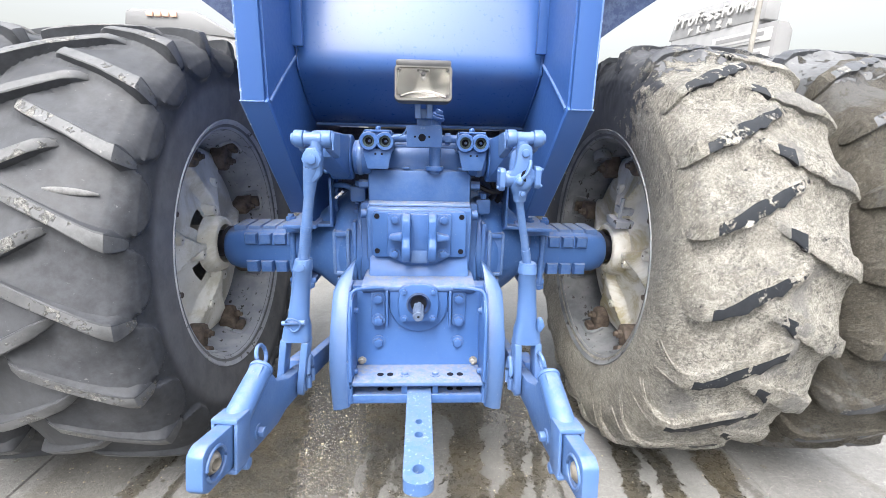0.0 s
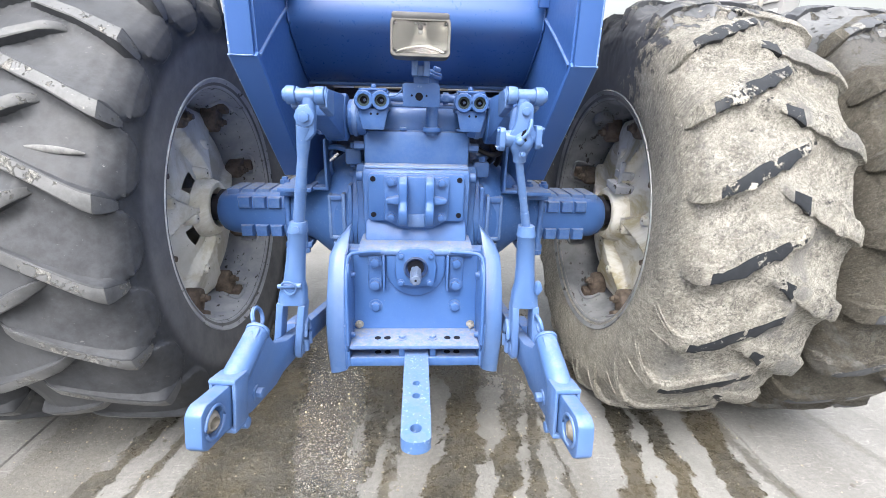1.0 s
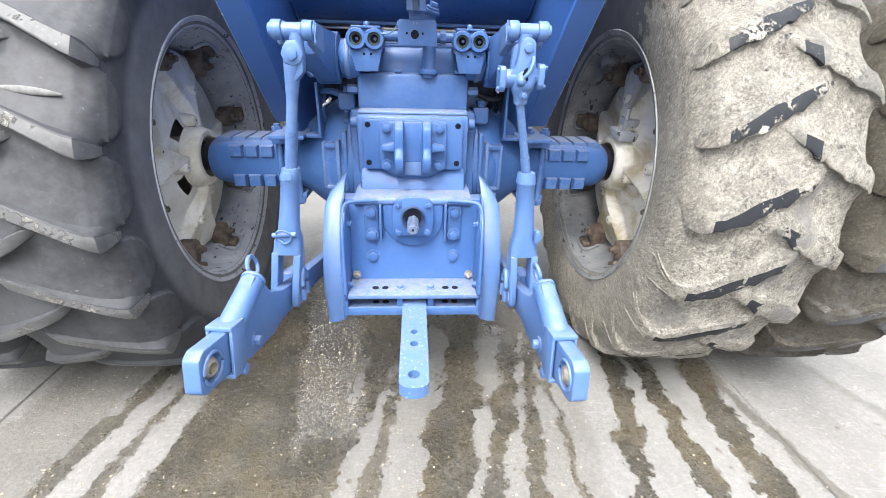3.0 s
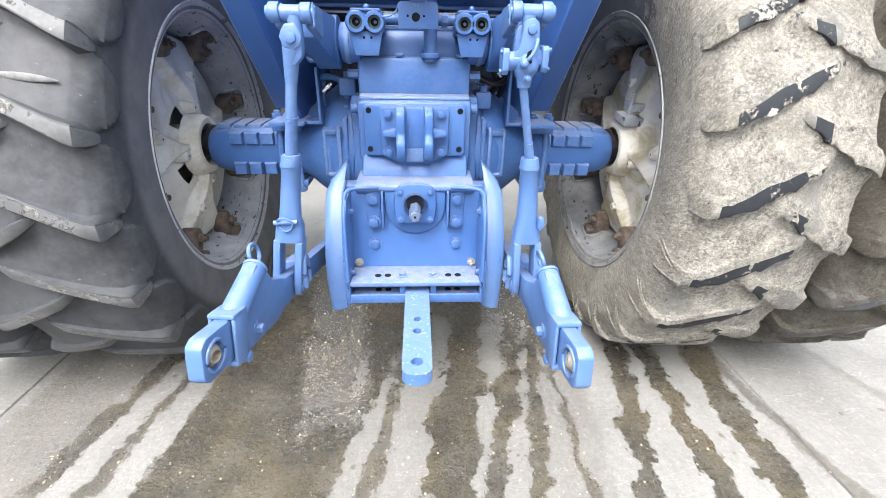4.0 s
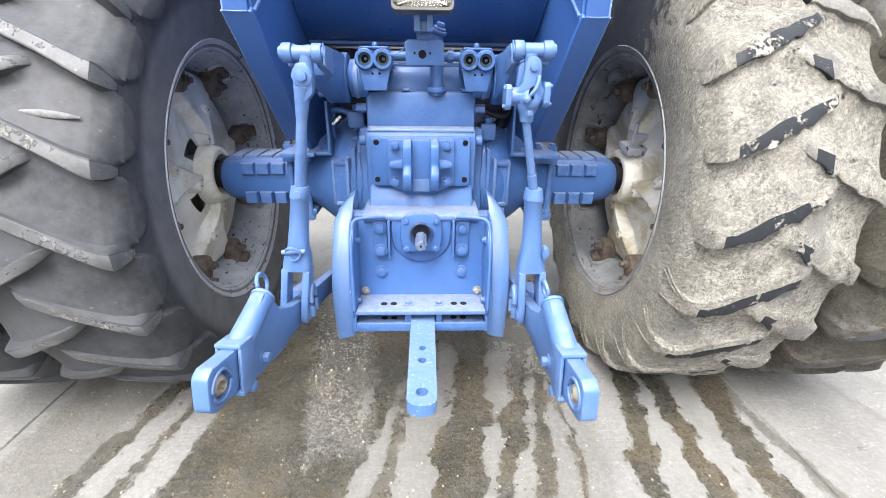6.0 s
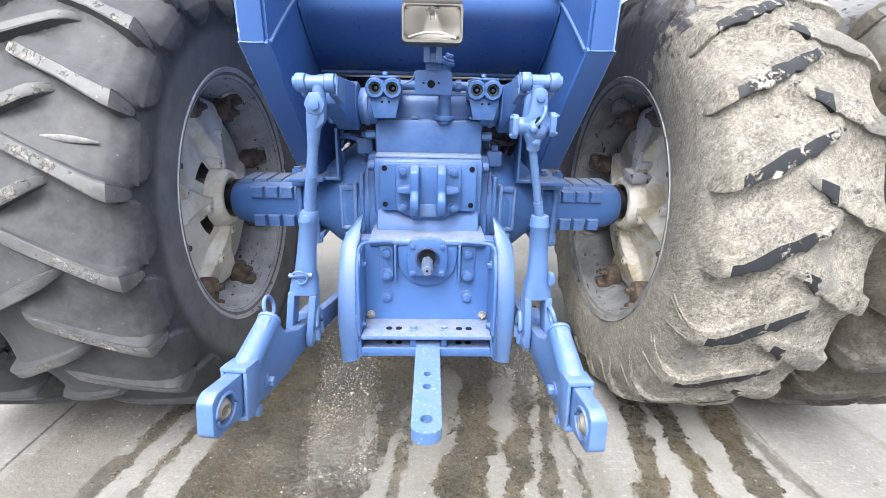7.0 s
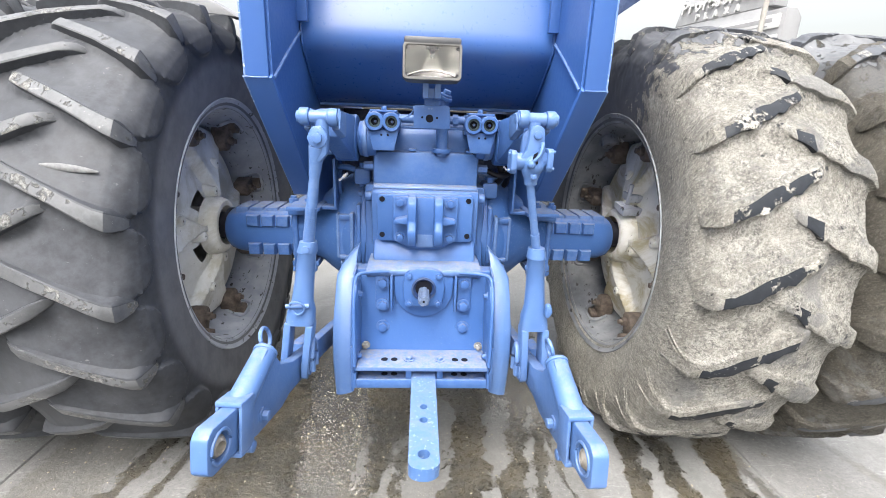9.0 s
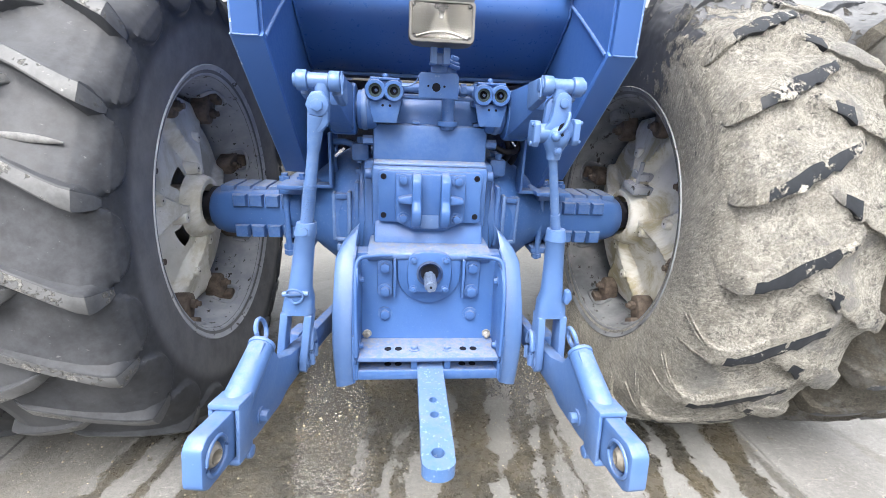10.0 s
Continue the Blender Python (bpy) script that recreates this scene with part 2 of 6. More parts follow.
CAST_STAINED = white_casting("stained_white_cast_wheel_paint", 0.85)
RUST = plain("rusty_iron", (0.125, 0.098, 0.080), 0.8, 0.2, 0.4, 30, 0.5)
STEEL = plain("dull_steel", (0.42, 0.43, 0.44), 0.38, 0.9, 0.2, 25)
BRIGHT = plain("worn_bright_steel", (0.62, 0.62, 0.62), 0.25, 1.0, 0.15, 40)
DRY_MUD = plain("dried_pale_mud", (0.21, 0.205, 0.195), 0.9, 0.0, 0.3, 60)
BLACK = plain("black_rubber_hose", (0.012, 0.012, 0.018), 0.45, 0.0, 0.3, 30, spec=0.3)
# near-black for solid discs that paint the shade inside bores and slots
HOLE_SHADE = plain("bore_shade", (0.006, 0.007, 0.012), 0.8, 0.0, 0.2, 30, spec=0.1)
OVERSPRAY = plain("paint_dusted_steel", (0.11, 0.15, 0.24), 0.45, 0.3, 0.2, 60)


# ---- ground material: concrete with water runs ----
def wet_concrete():
    k = Nodes("wet_streaked_concrete")
    p = k.xyz()
    x, y = p["X"], p["Y"]
    wob = k.math("SUBTRACT", k.noise(13, 9, 0.74, stretch=(1, 0.6, 1)), 0.5)
    wob2 = k.math("SUBTRACT", k.noise(1.6, 3, 0.5, stretch=(1, 0.7, 1)), 0.5)
    wob3 = k.math("SUBTRACT", k.noise(48, 5, 0.7), 0.5)
    wob = k.math("ADD", wob, k.math("MULTIPLY", wob3, 0.5))
    wx = k.math("ADD", k.math("ADD", x, k.math("MULTIPLY", wob, 0.15)), k.math("MULTIPLY", wob2, 0.07))
    wy = k.math("SUBTRACT", y, 1.7)

    swell = k.step(k.noise(5.5, 4, 0.6), 0.34, 0.68, 0.55, 1.55)

    def run(x0, slope, half, amount, near=-9.0, far=2.9):
        d = k.math("ABSOLUTE", k.math("SUBTRACT", wx, k.math("MULTIPLY_ADD", wy, slope, x0)))
        if half < 0.1:
            d = k.math("DIVIDE", d, swell)
        m = k.step(d, half * 0.96, half * 1.02 + 0.003, amount, 0.0)
        if near > -9:
            m = k.math("MULTIPLY", m, k.step(k.math("ADD", y, k.math("MULTIPLY", wob, 0.5)), near, near + 0.08))
        return k.math("MULTIPLY", m, k.step(k.math("ADD", y, k.math("MULTIPLY", wob, 0.8)), far - 0.2, far, 1.0, 0.0))

    wet = None
    runs = [
        (-1.30, 0.06, 0.15, 0.40), (-1.075, 0.20, 0.034, 0.85), (-0.935, 0.17, 0.020, 0.8), (-0.53, 0.12, 0.285, 1.0),
        (-0.165, 0.27, 0.045, 0.95), (-0.05, 0.20, 0.028, 0.9), (0.195, 0.13, 0.082, 1.0), (0.395, 0.26, 0.045, 1.0),
        (0.505, 0.20, 0.028, 0.95), (0.572, 0.04, 0.012, 0.85), (0.885, 0.25, 0.048, 1.0), (1.035, 0.09, 0.044, 1.0),
        (1.27, 0.14, 0.055, 1.0), (1.335, -0.14, 0.024, 0.6), (1.83, -0.27, 0.022, 0.35), (0.20, 0.12, 0.50, 0.24),
    ]
    for r in runs:
        m = run(*r)
        wet = m if wet is None else k.math("MAXIMUM", wet, m)
    # the pool that gathers under the machine
    for x0, half, near, far in ((-0.45, 0.52, 1.75, 2.7), (0.25, 0.62, 2.02, 2.6)):
        wet = k.math("MAXIMUM", wet, run(x0, 0.0, half, 0.95, near, far))
    # splashed drops
    drop = k.step(k.math("ADD", k.cells(7.5), k.math("MULTIPLY", wob, 0.30)), 0.085, 0.10, 0.75, 0.0)
    drop = k.math("MULTIPLY", drop, k.step(k.noise(3.3, 3), 0.50, 0.54))
    wet = k.math("MAXIMUM", wet, drop)
    wet = k.math("MULTIPLY", wet, k.step(k.noise(6, 8, 0.7, distort=0.5), 0.36, 0.60, 0.84, 1.0))
    base = k.mix(k.step(k.noise(2.2, 6, 0.65), 0.3, 0.7), (0.188, 0.187, 0.183), (0.136, 0.135, 0.131))
    base = k.mix(k.step(k.noise(55, 5, 0.7), 0.35, 0.75, 0.0, 0.6), base, (0.252, 0.249, 0.242))
    base = k.mix(k.step(k.noise(9, 8, 0.75), 0.55, 0.66, 0.0, 0.5), base, (0.15, 0.145, 0.135))
    base = k.mix(k.step(k.noise(120, 6, 0.8), 0.56, 0.64, 0.0, 0.8), base, (0.105, 0.102, 0.096))
    base = k.mix(k.step(k.noise(150, 3, 0.7, stretch=(0.12, 1, 1)), 0.66, 0.72, 0.0, 0.5), base, (0.29, 0.285, 0.275))
    base = k.mix(k.step(k.noise(240, 3, 0.7), 0.56, 0.60, 0.0, 0.45), base, (0.085, 0.083, 0.078))
    stone = k.step(k.cells(70), 0.10, 0.16, 1.0, 0.0)
    stone = k.math("MULTIPLY", stone, k.step(k.noise(14, 2), 0.44, 0.54))
    base = k.mix(k.math("MULTIPLY", stone, 0.6), base, (0.42, 0.40, 0.36))
    smear = k.step(k.noise(4.2, 8, 0.75, stretch=(1.0, 0.45, 1), distort=0.7), 0.53, 0.62, 0.0, 0.45)
    base = k.mix(smear, base, (0.13, 0.128, 0.124))
    line = k.math("ABSOLUTE", k.math("SUBTRACT", k.noise(7, 3, 0.5, stretch=(0.35, 1.6, 1), distort=0.3), 0.5))
    base = k.mix(k.step(line, 0.001, 0.004, 0.25, 0.0), base, (0.40, 0.395, 0.385))
    pit = k.step(k.noise(24, 5, 0.65), 0.66, 0.69)
    base = k.mix(pit, base, (0.20, 0.19, 0.18))
    silt = k.mix(k.step(k.noise(3.2, 5, 0.6), 0.42, 0.62), (0.028, 0.025, 0.017), (0.064, 0.051, 0.028))
    silt = k.mix(k.math("MULTIPLY", stone, 0.65), silt, (0.42, 0.38, 0.28))
    silt = k.mix(k.step(k.noise(28, 6, 0.7), 0.42, 0.72, 0.0, 0.45), silt, (0.088, 0.073, 0.045))
    silt = k.mix(k.step(k.noise(120, 5, 0.8), 0.63, 0.69, 0.0, 0.85), silt, (0.36, 0.32, 0.24))
    silt = k.mix(k.step(k.noise(85, 5, 0.8), 0.60, 0.68, 0.0, 0.7), silt, (0.03, 0.027, 0.021))
    col = k.mix(k.math("MULTIPLY", wet, 0.93), base, silt)
    film = k.math("MULTIPLY", wet, k.step(k.noise(34, 8, 0.78), 0.40, 0.58, 0.35, 1.0))
    # standing films of water beside the gearcase
    pool = None
    for x0, slope, near in ((-0.36, -0.12, 1.25), (0.47, 0.02, 1.72)):
        d = k.math("ABSOLUTE", k.math("SUBTRACT", wx, k.math("MULTIPLY_ADD", k.math("SUBTRACT", y, 1.85), slope, x0)))
        q = k.math("MULTIPLY", k.step(d, 0.09, 0.19, 1.0, 0.0), k.step(k.math("ADD", y, k.math("MULTIPLY", wob, 0.6)), near, near + 0.35))
        pool = q if pool is None else k.math("MAXIMUM", pool, q)
    pool = k.math("MULTIPLY", pool, k.step(wet, 0.0, 0.6))
    rough = k.math("SUBTRACT", 0.86, k.math("MULTIPLY", film, 0.76))
    rough = k.math("SUBTRACT", rough, k.math("MULTIPLY", k.math("MULTIPLY", pool, rough), 0.85))
    h = k.math("MULTIPLY", k.noise(75, 7, 0.72), k.math("SUBTRACT", 1.0, k.math("MAXIMUM", k.math("MULTIPLY", wet, 0.35), k.math("MULTIPLY", pool, 0.92))))
    n = k.bump(h, 0.6, 0.007, k.bump(k.noise(6, 4), 0.2, 0.01))
    n = k.bump(k.math("MULTIPLY", k.noise(120, 4, 0.65), k.math("SUBTRACT", film, k.math("MULTIPLY", film, pool))), 0.9, 0.007, n)
    n = k.bump(k.math("MULTIPLY", k.noise(60, 3, 0.6, stretch=(1.3, 1, 1)), pool), 1.0, 0.030, n)
    k.bsdf.inputs["Coat IOR"].default_value = 2.4
    mat = k.done(col, rough, 0.0, n, pool)
    k.bsdf.inputs["Coat Roughness"].default_value = 0.03
    return mat


GROUND = wet_concrete()


# ---- mesh tools ----
def merge(bm, tmp, m=None):
    if m is not None:
        bmesh.ops.transform(tmp, matrix=m, verts=tmp.verts)
    me = bpy.data.meshes.new("tmp")
    tmp.to_mesh(me)
    tmp.free()
    bm.from_mesh(me)
    bpy.data.meshes.remove(me)
    return bm


def soften(bm, width, seg=2):
    bmesh.ops.recalc_face_normals(bm, faces=bm.faces)
    if width:
        edges = [e for e in bm.edges if len(e.link_faces) == 2 and e.calc_face_angle(0) > 0.6]
        bmesh.ops.bevel(bm, geom=edges, offset=width, segments=seg, profile=0.5, affect="EDGES", clamp_overlap=True)


def box(bm, lo, hi, bevel=0.004, m=None):
    t = bmesh.new()
    c = [(a + b) / 2 for a, b in zip(lo, hi)]
    s = [abs(b - a) for a, b in zip(lo, hi)]
    bmesh.ops.create_cube(t, size=1, matrix=Matrix.Translation(c) @ Matrix.Diagonal((*s, 1)))
    soften(t, bevel)
    return merge(bm, t, m)


def prism(bm, outline, axis, a, b, bevel=0.004, m=None):
    """An outline extruded along axis from a to b. The outline's pairs are (y, z), (x, z) or (x, y) for axis x, y, z."""
    t = bmesh.new()
    put = {"x": lambda p, v: (v, p[0], p[1]), "y": lambda p, v: (p[0], v, p[1]), "z": lambda p, v: (p[0], p[1], v)}[axis]
    lo = [t.verts.new(put(p, a)) for p in outline]
    hi = [t.verts.new(put(p, b)) for p in outline]
    t.faces.new(lo)
    t.faces.new(hi)
    for i in range(len(outline)):
        j = (i + 1) % len(outline)
        t.faces.new((lo[i], lo[j], hi[j], hi[i]))
    soften(t, bevel)
    return merge(bm, t, m)


def rod(bm, p, q, r, r2=None, seg=20, bevel=0.0, m=None):
    """A round bar from p to q, tapering from r to r2."""
    p, q = Vector(p), Vector(q)
    t = bmesh.new()
    d = q - p
    mat = Matrix.Translation((p + q) / 2) @ d.to_track_quat("Z", "Y").to_matrix().to_4x4()
    bmesh.ops.create_cone(t, cap_ends=True, segments=seg, radius1=r, radius2=r if r2 is None else r2, depth=d.length, matrix=mat)
    soften(t, bevel)
    return merge(bm, t, m)


def hexbolt(bm, p, way, r=0.012, h=0.010, washer=True):
    p, way = Vector(p), Vector(way).normalized()
    if washer:
        rod(bm, p, p + way * h * 0.3, r * 1.45, seg=20)
    rod(bm, p, p + way * h * 1.3, r, seg=6, bevel=0.0015)
    return bm


def ball(bm, p, r, seg=20, rings=12, m=None):
    t = bmesh.new()
    bmesh.ops.create_uvsphere(t, u_segments=seg, v_segments=rings, radius=r, matrix=Matrix.Translation(p))
    return merge(bm, t, m)


def lathe(bm, profile, seg=64, centre=(0, 0, 0), shape=None, closed=True):
    """Spins (x, r) pairs round the x axis through centre; shape(x, r, angle) may move a point."""
    rings = []
    cx, cy, cz = centre
    for i in range(seg):
        a = 2 * math.pi * i / seg
        ring = []
        for x, r in profile:
            xx, rr = shape(x, r, a) if shape else (x, r)
            ring.append(bm.verts.new((cx + xx, cy - rr * math.cos(a), cz + rr * math.sin(a))))
        rings.append(ring)
    n = len(profile)
    for i in range(seg):
        a, b = rings[i], rings[(i + 1) % seg]
        for j in range(n if closed else n - 1):
            kk = (j + 1) % n
            bm.faces.new((a[j], a[kk], b[kk], b[j]))
    bmesh.ops.recalc_face_normals(bm, faces=bm.faces)
    return bm


def tube(bm, points, r, seg=10, smooth=6):
    """A round hose or wire through points."""
    pts = [Vector(p) for p in points]
    path = []
    for i in range(len(pts) - 1):
        p0, p1, p2, p3 = pts[max(i - 1, 0)], pts[i], pts[i + 1], pts[min(i + 2, len(pts) - 1)]
        for s in range(smooth):
            t = s / smooth
            path.append(0.5 * ((2 * p1) + (p2 - p0) * t + (2 * p0 - 5 * p1 + 4 * p2 - p3) * t * t + (3 * p1 - p0 - 3 * p2 + p3) * t ** 3))
    path.append(pts[-1])
    rings = []
    for i, p in enumerate(path):
        d = (path[min(i + 1, len(path) - 1)] - path[max(i - 1, 0)]).normalized()
        q = d.to_track_quat("Z", "Y")
        rings.append([bm.verts.new(p + q @ Vector((r * math.cos(2 * math.pi * k / seg), r * math.sin(2 * math.pi * k / seg), 0))) for k in range(seg)])
    for a, b in zip(rings, rings[1:]):
        for k in range(seg):
            bm.faces.new((a[k], a[(k + 1) % seg], b[(k + 1) % seg], b[k]))
    bm.faces.new(rings[0][::-1])
    bm.faces.new(rings[-1])
    return bm


def skin(bm, loops, close_first=False, close_last=False):
    rings = [[bm.verts.new(p) for p in lp] for lp in loops]
    n = len(rings[0])
    for a, b in zip(rings, rings[1:]):
        for i in range(n):
            bm.faces.new((a[i], a[(i + 1) % n], b[(i + 1) % n], b[i]))
    if close_first:
        bm.faces.new(rings[0])
    if close_last:
        bm.faces.new(rings[-1][::-1])
    return bm


def mesh_of(name, bm, materials):
    bmesh.ops.recalc_face_normals(bm, faces=bm.faces)
    me = bpy.data.meshes.new(name)
    bm.to_mesh(me)
    bm.free()
    for p in me.polygons:
        p.use_smooth = True
    me.set_sharp_from_angle(angle=radians(38))
    for mt in materials if isinstance(materials, (list, tuple)) else [materials]:
        me.materials.append(mt)
    return me


def part(name, bm, material, parent, label=""):
    ob = new(name, mesh_of(name, bm, material))
    ob.parent = parent
    return tagged(ob, label)


def thing(name, label, category, at=(0, 0, 0), group=""):
    ob = new(name)
    ob.empty_display_size = 0.2
    ob.matrix_world = Matrix.Translation(at)
    return tagged(ob, label, category, group)


N = bmesh.new

# ---- ground: one sheet with sawn joints ----
bm = N()
xs = [-400.0]
for jx in (-7.2, -4.36, -1.525, 1.385, 4.3, 7.2):
    xs += [jx - 0.006, jx - 0.001, jx + 0.001, jx + 0.006]
xs.append(400.0)
zs = [0.0] + [0.0, -0.007, -0.007, 0.0] * 6 + [0.0]
rows_ = [[bm.verts.new((x, y, z)) for x, z in zip(xs, zs)] for y in (-400.0, -2.0, 0.0, 2.0, 4.0, 8.0, 400.0)]
for a, b in zip(rows_, rows_[1:]):
    for i in range(len(xs) - 1):
        bm.faces.new((a[i], a[i + 1], b[i + 1], b[i]))
ground = new("ground", mesh_of("ground", bm, GROUND))
tagged(ground, "pale concrete yard with brown wet runs and sawn joints", "ground", kind="structure")

# ================= the tractor =================
tractor = thing("tractor", "blue articulated farm tractor with dual rear wheels and rear linkage", "tractor")
AX_Y, AX_Z = 2.13, 0.858


# ---- wheels ----
PITCH = 2 * math.pi / 22


def bar_angle(u):
    """Angle of a tread bar's middle line at u across the tyre, from just past its centre out to the shoulder."""
    if u < 0.165:
        return 0.168 - (u + 0.056) * 0.138 / 0.221
    return max(-0.006, 0.030 - (u - 0.165) * 0.6)


def tyre_mesh(name, mats, inward, caked):
    """Carcass with filleted tread bar roots and rounded scoops that end on the shoulder; caked: mud fills it unevenly."""
    keys = [(0.205, 0.487), (0.217, 0.500), (0.226, 0.530), (0.234, 0.57), (0.241, 0.62), (0.245, 0.67), (0.245, 0.70), (0.243, 0.725),
            (0.236, 0.752), (0.221, 0.778), (0.196, 0.797), (0.155, 0.810), (0.10, 0.817), (0.05, 0.820), (0.0, 0.820)]
    half = []
    for (x0, r0), (x1, r1) in zip(keys, keys[1:]):
        steps = max(1, round(math.hypot(x1 - x0, r1 - r0) / 0.0055)) if r0 > 0.66 else 2
        half += [(x0 + (x1 - x0) * i / steps, r0 + (r1 - r0) * i / steps) for i in range(steps)]
    prof = half + [(0.0, 0.820)] + [(-x, r) for x, r in half[::-1]]
    n_out = len(prof)
    prof += [(-0.19, 0.50), (-0.20, 0.66), (-0.18, 0.755), (0.0, 0.775), (0.18, 0.755), (0.20, 0.66), (0.19, 0.50)]
    inner_set = set(prof[n_out:])

    def fillet(u, a):
        d = (a - bar_angle(u) + PITCH / 2) % PITCH - PITCH / 2
        full = (a - bar_angle(u)) % PITCH
        above = max(0.0, 1 - max(0.0, full - 0.022) / (PITCH * 0.60)) ** 2.2
        below = max(0.0, 1 - max(0.0, PITCH - full - 0.022) / (0.10 if caked else 0.045)) ** 2
        if caked:
            return max(above, below) if abs(d) > 0.02 else 1.0
        return max(0.82 * above if full < PITCH / 2 or abs(d) > 0.03 else 0.4, 0.4 * below)

    def shape(x, r, a):
        side = 1 if x > 0 else -1
        if (x, r) in inner_set:
            return x, r
        off = 0.0 if side == inward else 0.5
        u = abs(x)
        if r > 0.66:
            f = ((a + 0.006) / PITCH - off) % 1.0
            edge = 0.690 + 0.098 * abs(2 * f - 1) ** 3.0
            lobe = max(0.0, min(1.0, (r - edge) / 0.013))
            x += side * (0.002 if caked else 0.015) * lobe * min(1.0, u / 0.2) * (1.0 if r < 0.77 else max(0.0, (0.82 - r) / 0.05))
        if r > 0.76:
            t = min(1.0, (r - 0.76) / 0.025)
            high = (0.030 if caked else 0.031) * t
            lift_ = fillet(u, a - off * PITCH)
            if u < 0.090:
                lift_ = max(lift_, fillet(-u, a - (0.5 - off) * PITCH) * min(1.0, (0.090 - u) / 0.045))
            fade = max(0.0, min(1.0, (0.242 - u) / 0.03))
            r += high * lift_ * fade
        if caked:
            p = Vector((x * 6, math.cos(a) * r * 6, math.sin(a) * r * 6))
            w = noise.noise(p) * 0.6 + noise.noise(p * 3.1) * 0.45 + noise.noise(p * 8.0) * 0.35 + noise.noise(p * 19.0) * 0.18
            if r > 0.77:
                r += 0.004 + 0.010 * w
            elif r > 0.60:
                x += side * 0.005 * w
        return x, r

    bm = lathe(N(), prof, 528, shape=shape)
    return mesh_of(name, bm, mats)


def lug_mesh(name, side, mats, wear):
    """One tread bar: from its nose past the middle of the tread, down to the shoulder and over the sidewall."""
    cuts = [  # across, angle, half width on top, at the foot, top radius, foot across, foot radius
        (-0.078, 0.182, 0.009, 0.014, 0.822, -0.078, 0.79), (-0.056, 0.167, 0.015, 0.024, 0.845, -0.060, 0.79),
        (-0.030, 0.150, 0.018, 0.031, 0.857, -0.030, 0.79), (0.030, 0.113, 0.018, 0.033, 0.858, 0.030, 0.79),
        (0.100, 0.072, 0.019, 0.036, 0.857, 0.100, 0.79), (0.165, 0.030, 0.021, 0.042, 0.853, 0.165, 0.78),
        (0.205, 0.006, 0.023, 0.048, 0.848, 0.200, 0.77), (0.226, -0.003, 0.024, 0.054, 0.842, 0.212, 0.76),
        (0.232, -0.005, 0.023, 0.050, 0.828, 0.215, 0.75), (0.240, -0.006, 0.018, 0.038, 0.790, 0.218, 0.74),
        (0.240, -0.006, 0.008, 0.020, 0.765, 0.220, 0.74),
    ]
    if wear > 0.5:
        cuts[0] = (-0.098, 0.193, 0.009, 0.014, 0.826, -0.098, 0.79)
        fine_cuts = []
        for ca, cb in zip(cuts[:7], cuts[1:8]):
            fine_cuts += [tuple(x + (y - x) * i / 4 for x, y in zip(ca, cb)) for i in range(4)]
        cuts = fine_cuts + cuts[7:]
        # mud buries the shoulder ends and thickens the bars' middles
        cuts = [(u, a, wt * (1.3 if 0.0 < u < 0.17 else 1.0), wb, rt - 0.016 * max(0.0, min(1.0, (u - 0.185) / 0.03)), uf, rf) for u, a, wt, wb, rt, uf, rf in cuts]
    bm = N()
    rings = []
    for u, a, wt, wb, rt, uf, rf in cuts:
        ring = []
        p = Vector((u * 22, wear * 7.0, a * 9))
        rt += 0.004 * wear * noise.noise(p)
        wt *= (1 + 0.30 * wear * noise.noise(p * 1.7) + (0.18 * noise.noise(p * 4.3) if wear > 0.5 else 0.0)) * (1.25 if wear > 0.5 else 1.05)
        if wear > 0.5 and 0.02 < u < 0.14:
            wt *= 1.2
        mid_u, mid_r, wm = (u * 0.6 + uf * 0.4), (rt * 0.45 + rf * 0.55), wt * 0.5 + wb * 0.5 - 0.004
        lo, hi = (0.78, 1.35)
        crest = 0.25 + 0.3 * noise.noise(p * 2.3) if wear > 0.5 else 0.8
        for w, uu, rr in ((-wb * lo, uf, rf), (-wm * lo - wt * 0.1, mid_u, mid_r), (-wt, u, rt - 0.003), (-wt * 0.8, u, rt), (wt * crest, u, rt), (wt, u, rt - 0.003), (wm * 1.12, mid_u, mid_r), (wb * hi, uf, rf)):
            ang = a + w / 0.83
            ring.append(bm.verts.new((side * uu, -rr * math.cos(ang), rr * math.sin(ang))))
        rings.append(ring)
    for ra, rb in zip(rings, rings[1:]):
        for j in range(7):
            f = bm.faces.new((ra[j], ra[j + 1], rb[j + 1], rb[j]))
            f.material_index = 0 if wear > 0.5 or j in (2, 3) else 1
            if wear > 0.5 and 1 <= j <= 3:
                u = abs(ra[3].co.x) * (1 if ra[3].co.x * side > 0 else -1)
                # tops rubbed bare: long on one flank of the tread, only at the noses on the other
                if -0.09 < u < 0.203 if len(mats) == 2 else -0.028 < u < 0.022:
                    f.material_index = 1
    bm.faces.new(rings[0]).material_index = 1 if wear > 0.5 else 0
    bm.faces.new(rings[-1][::-1]).material_index = 1
    return mesh_of(name, bm, mats)


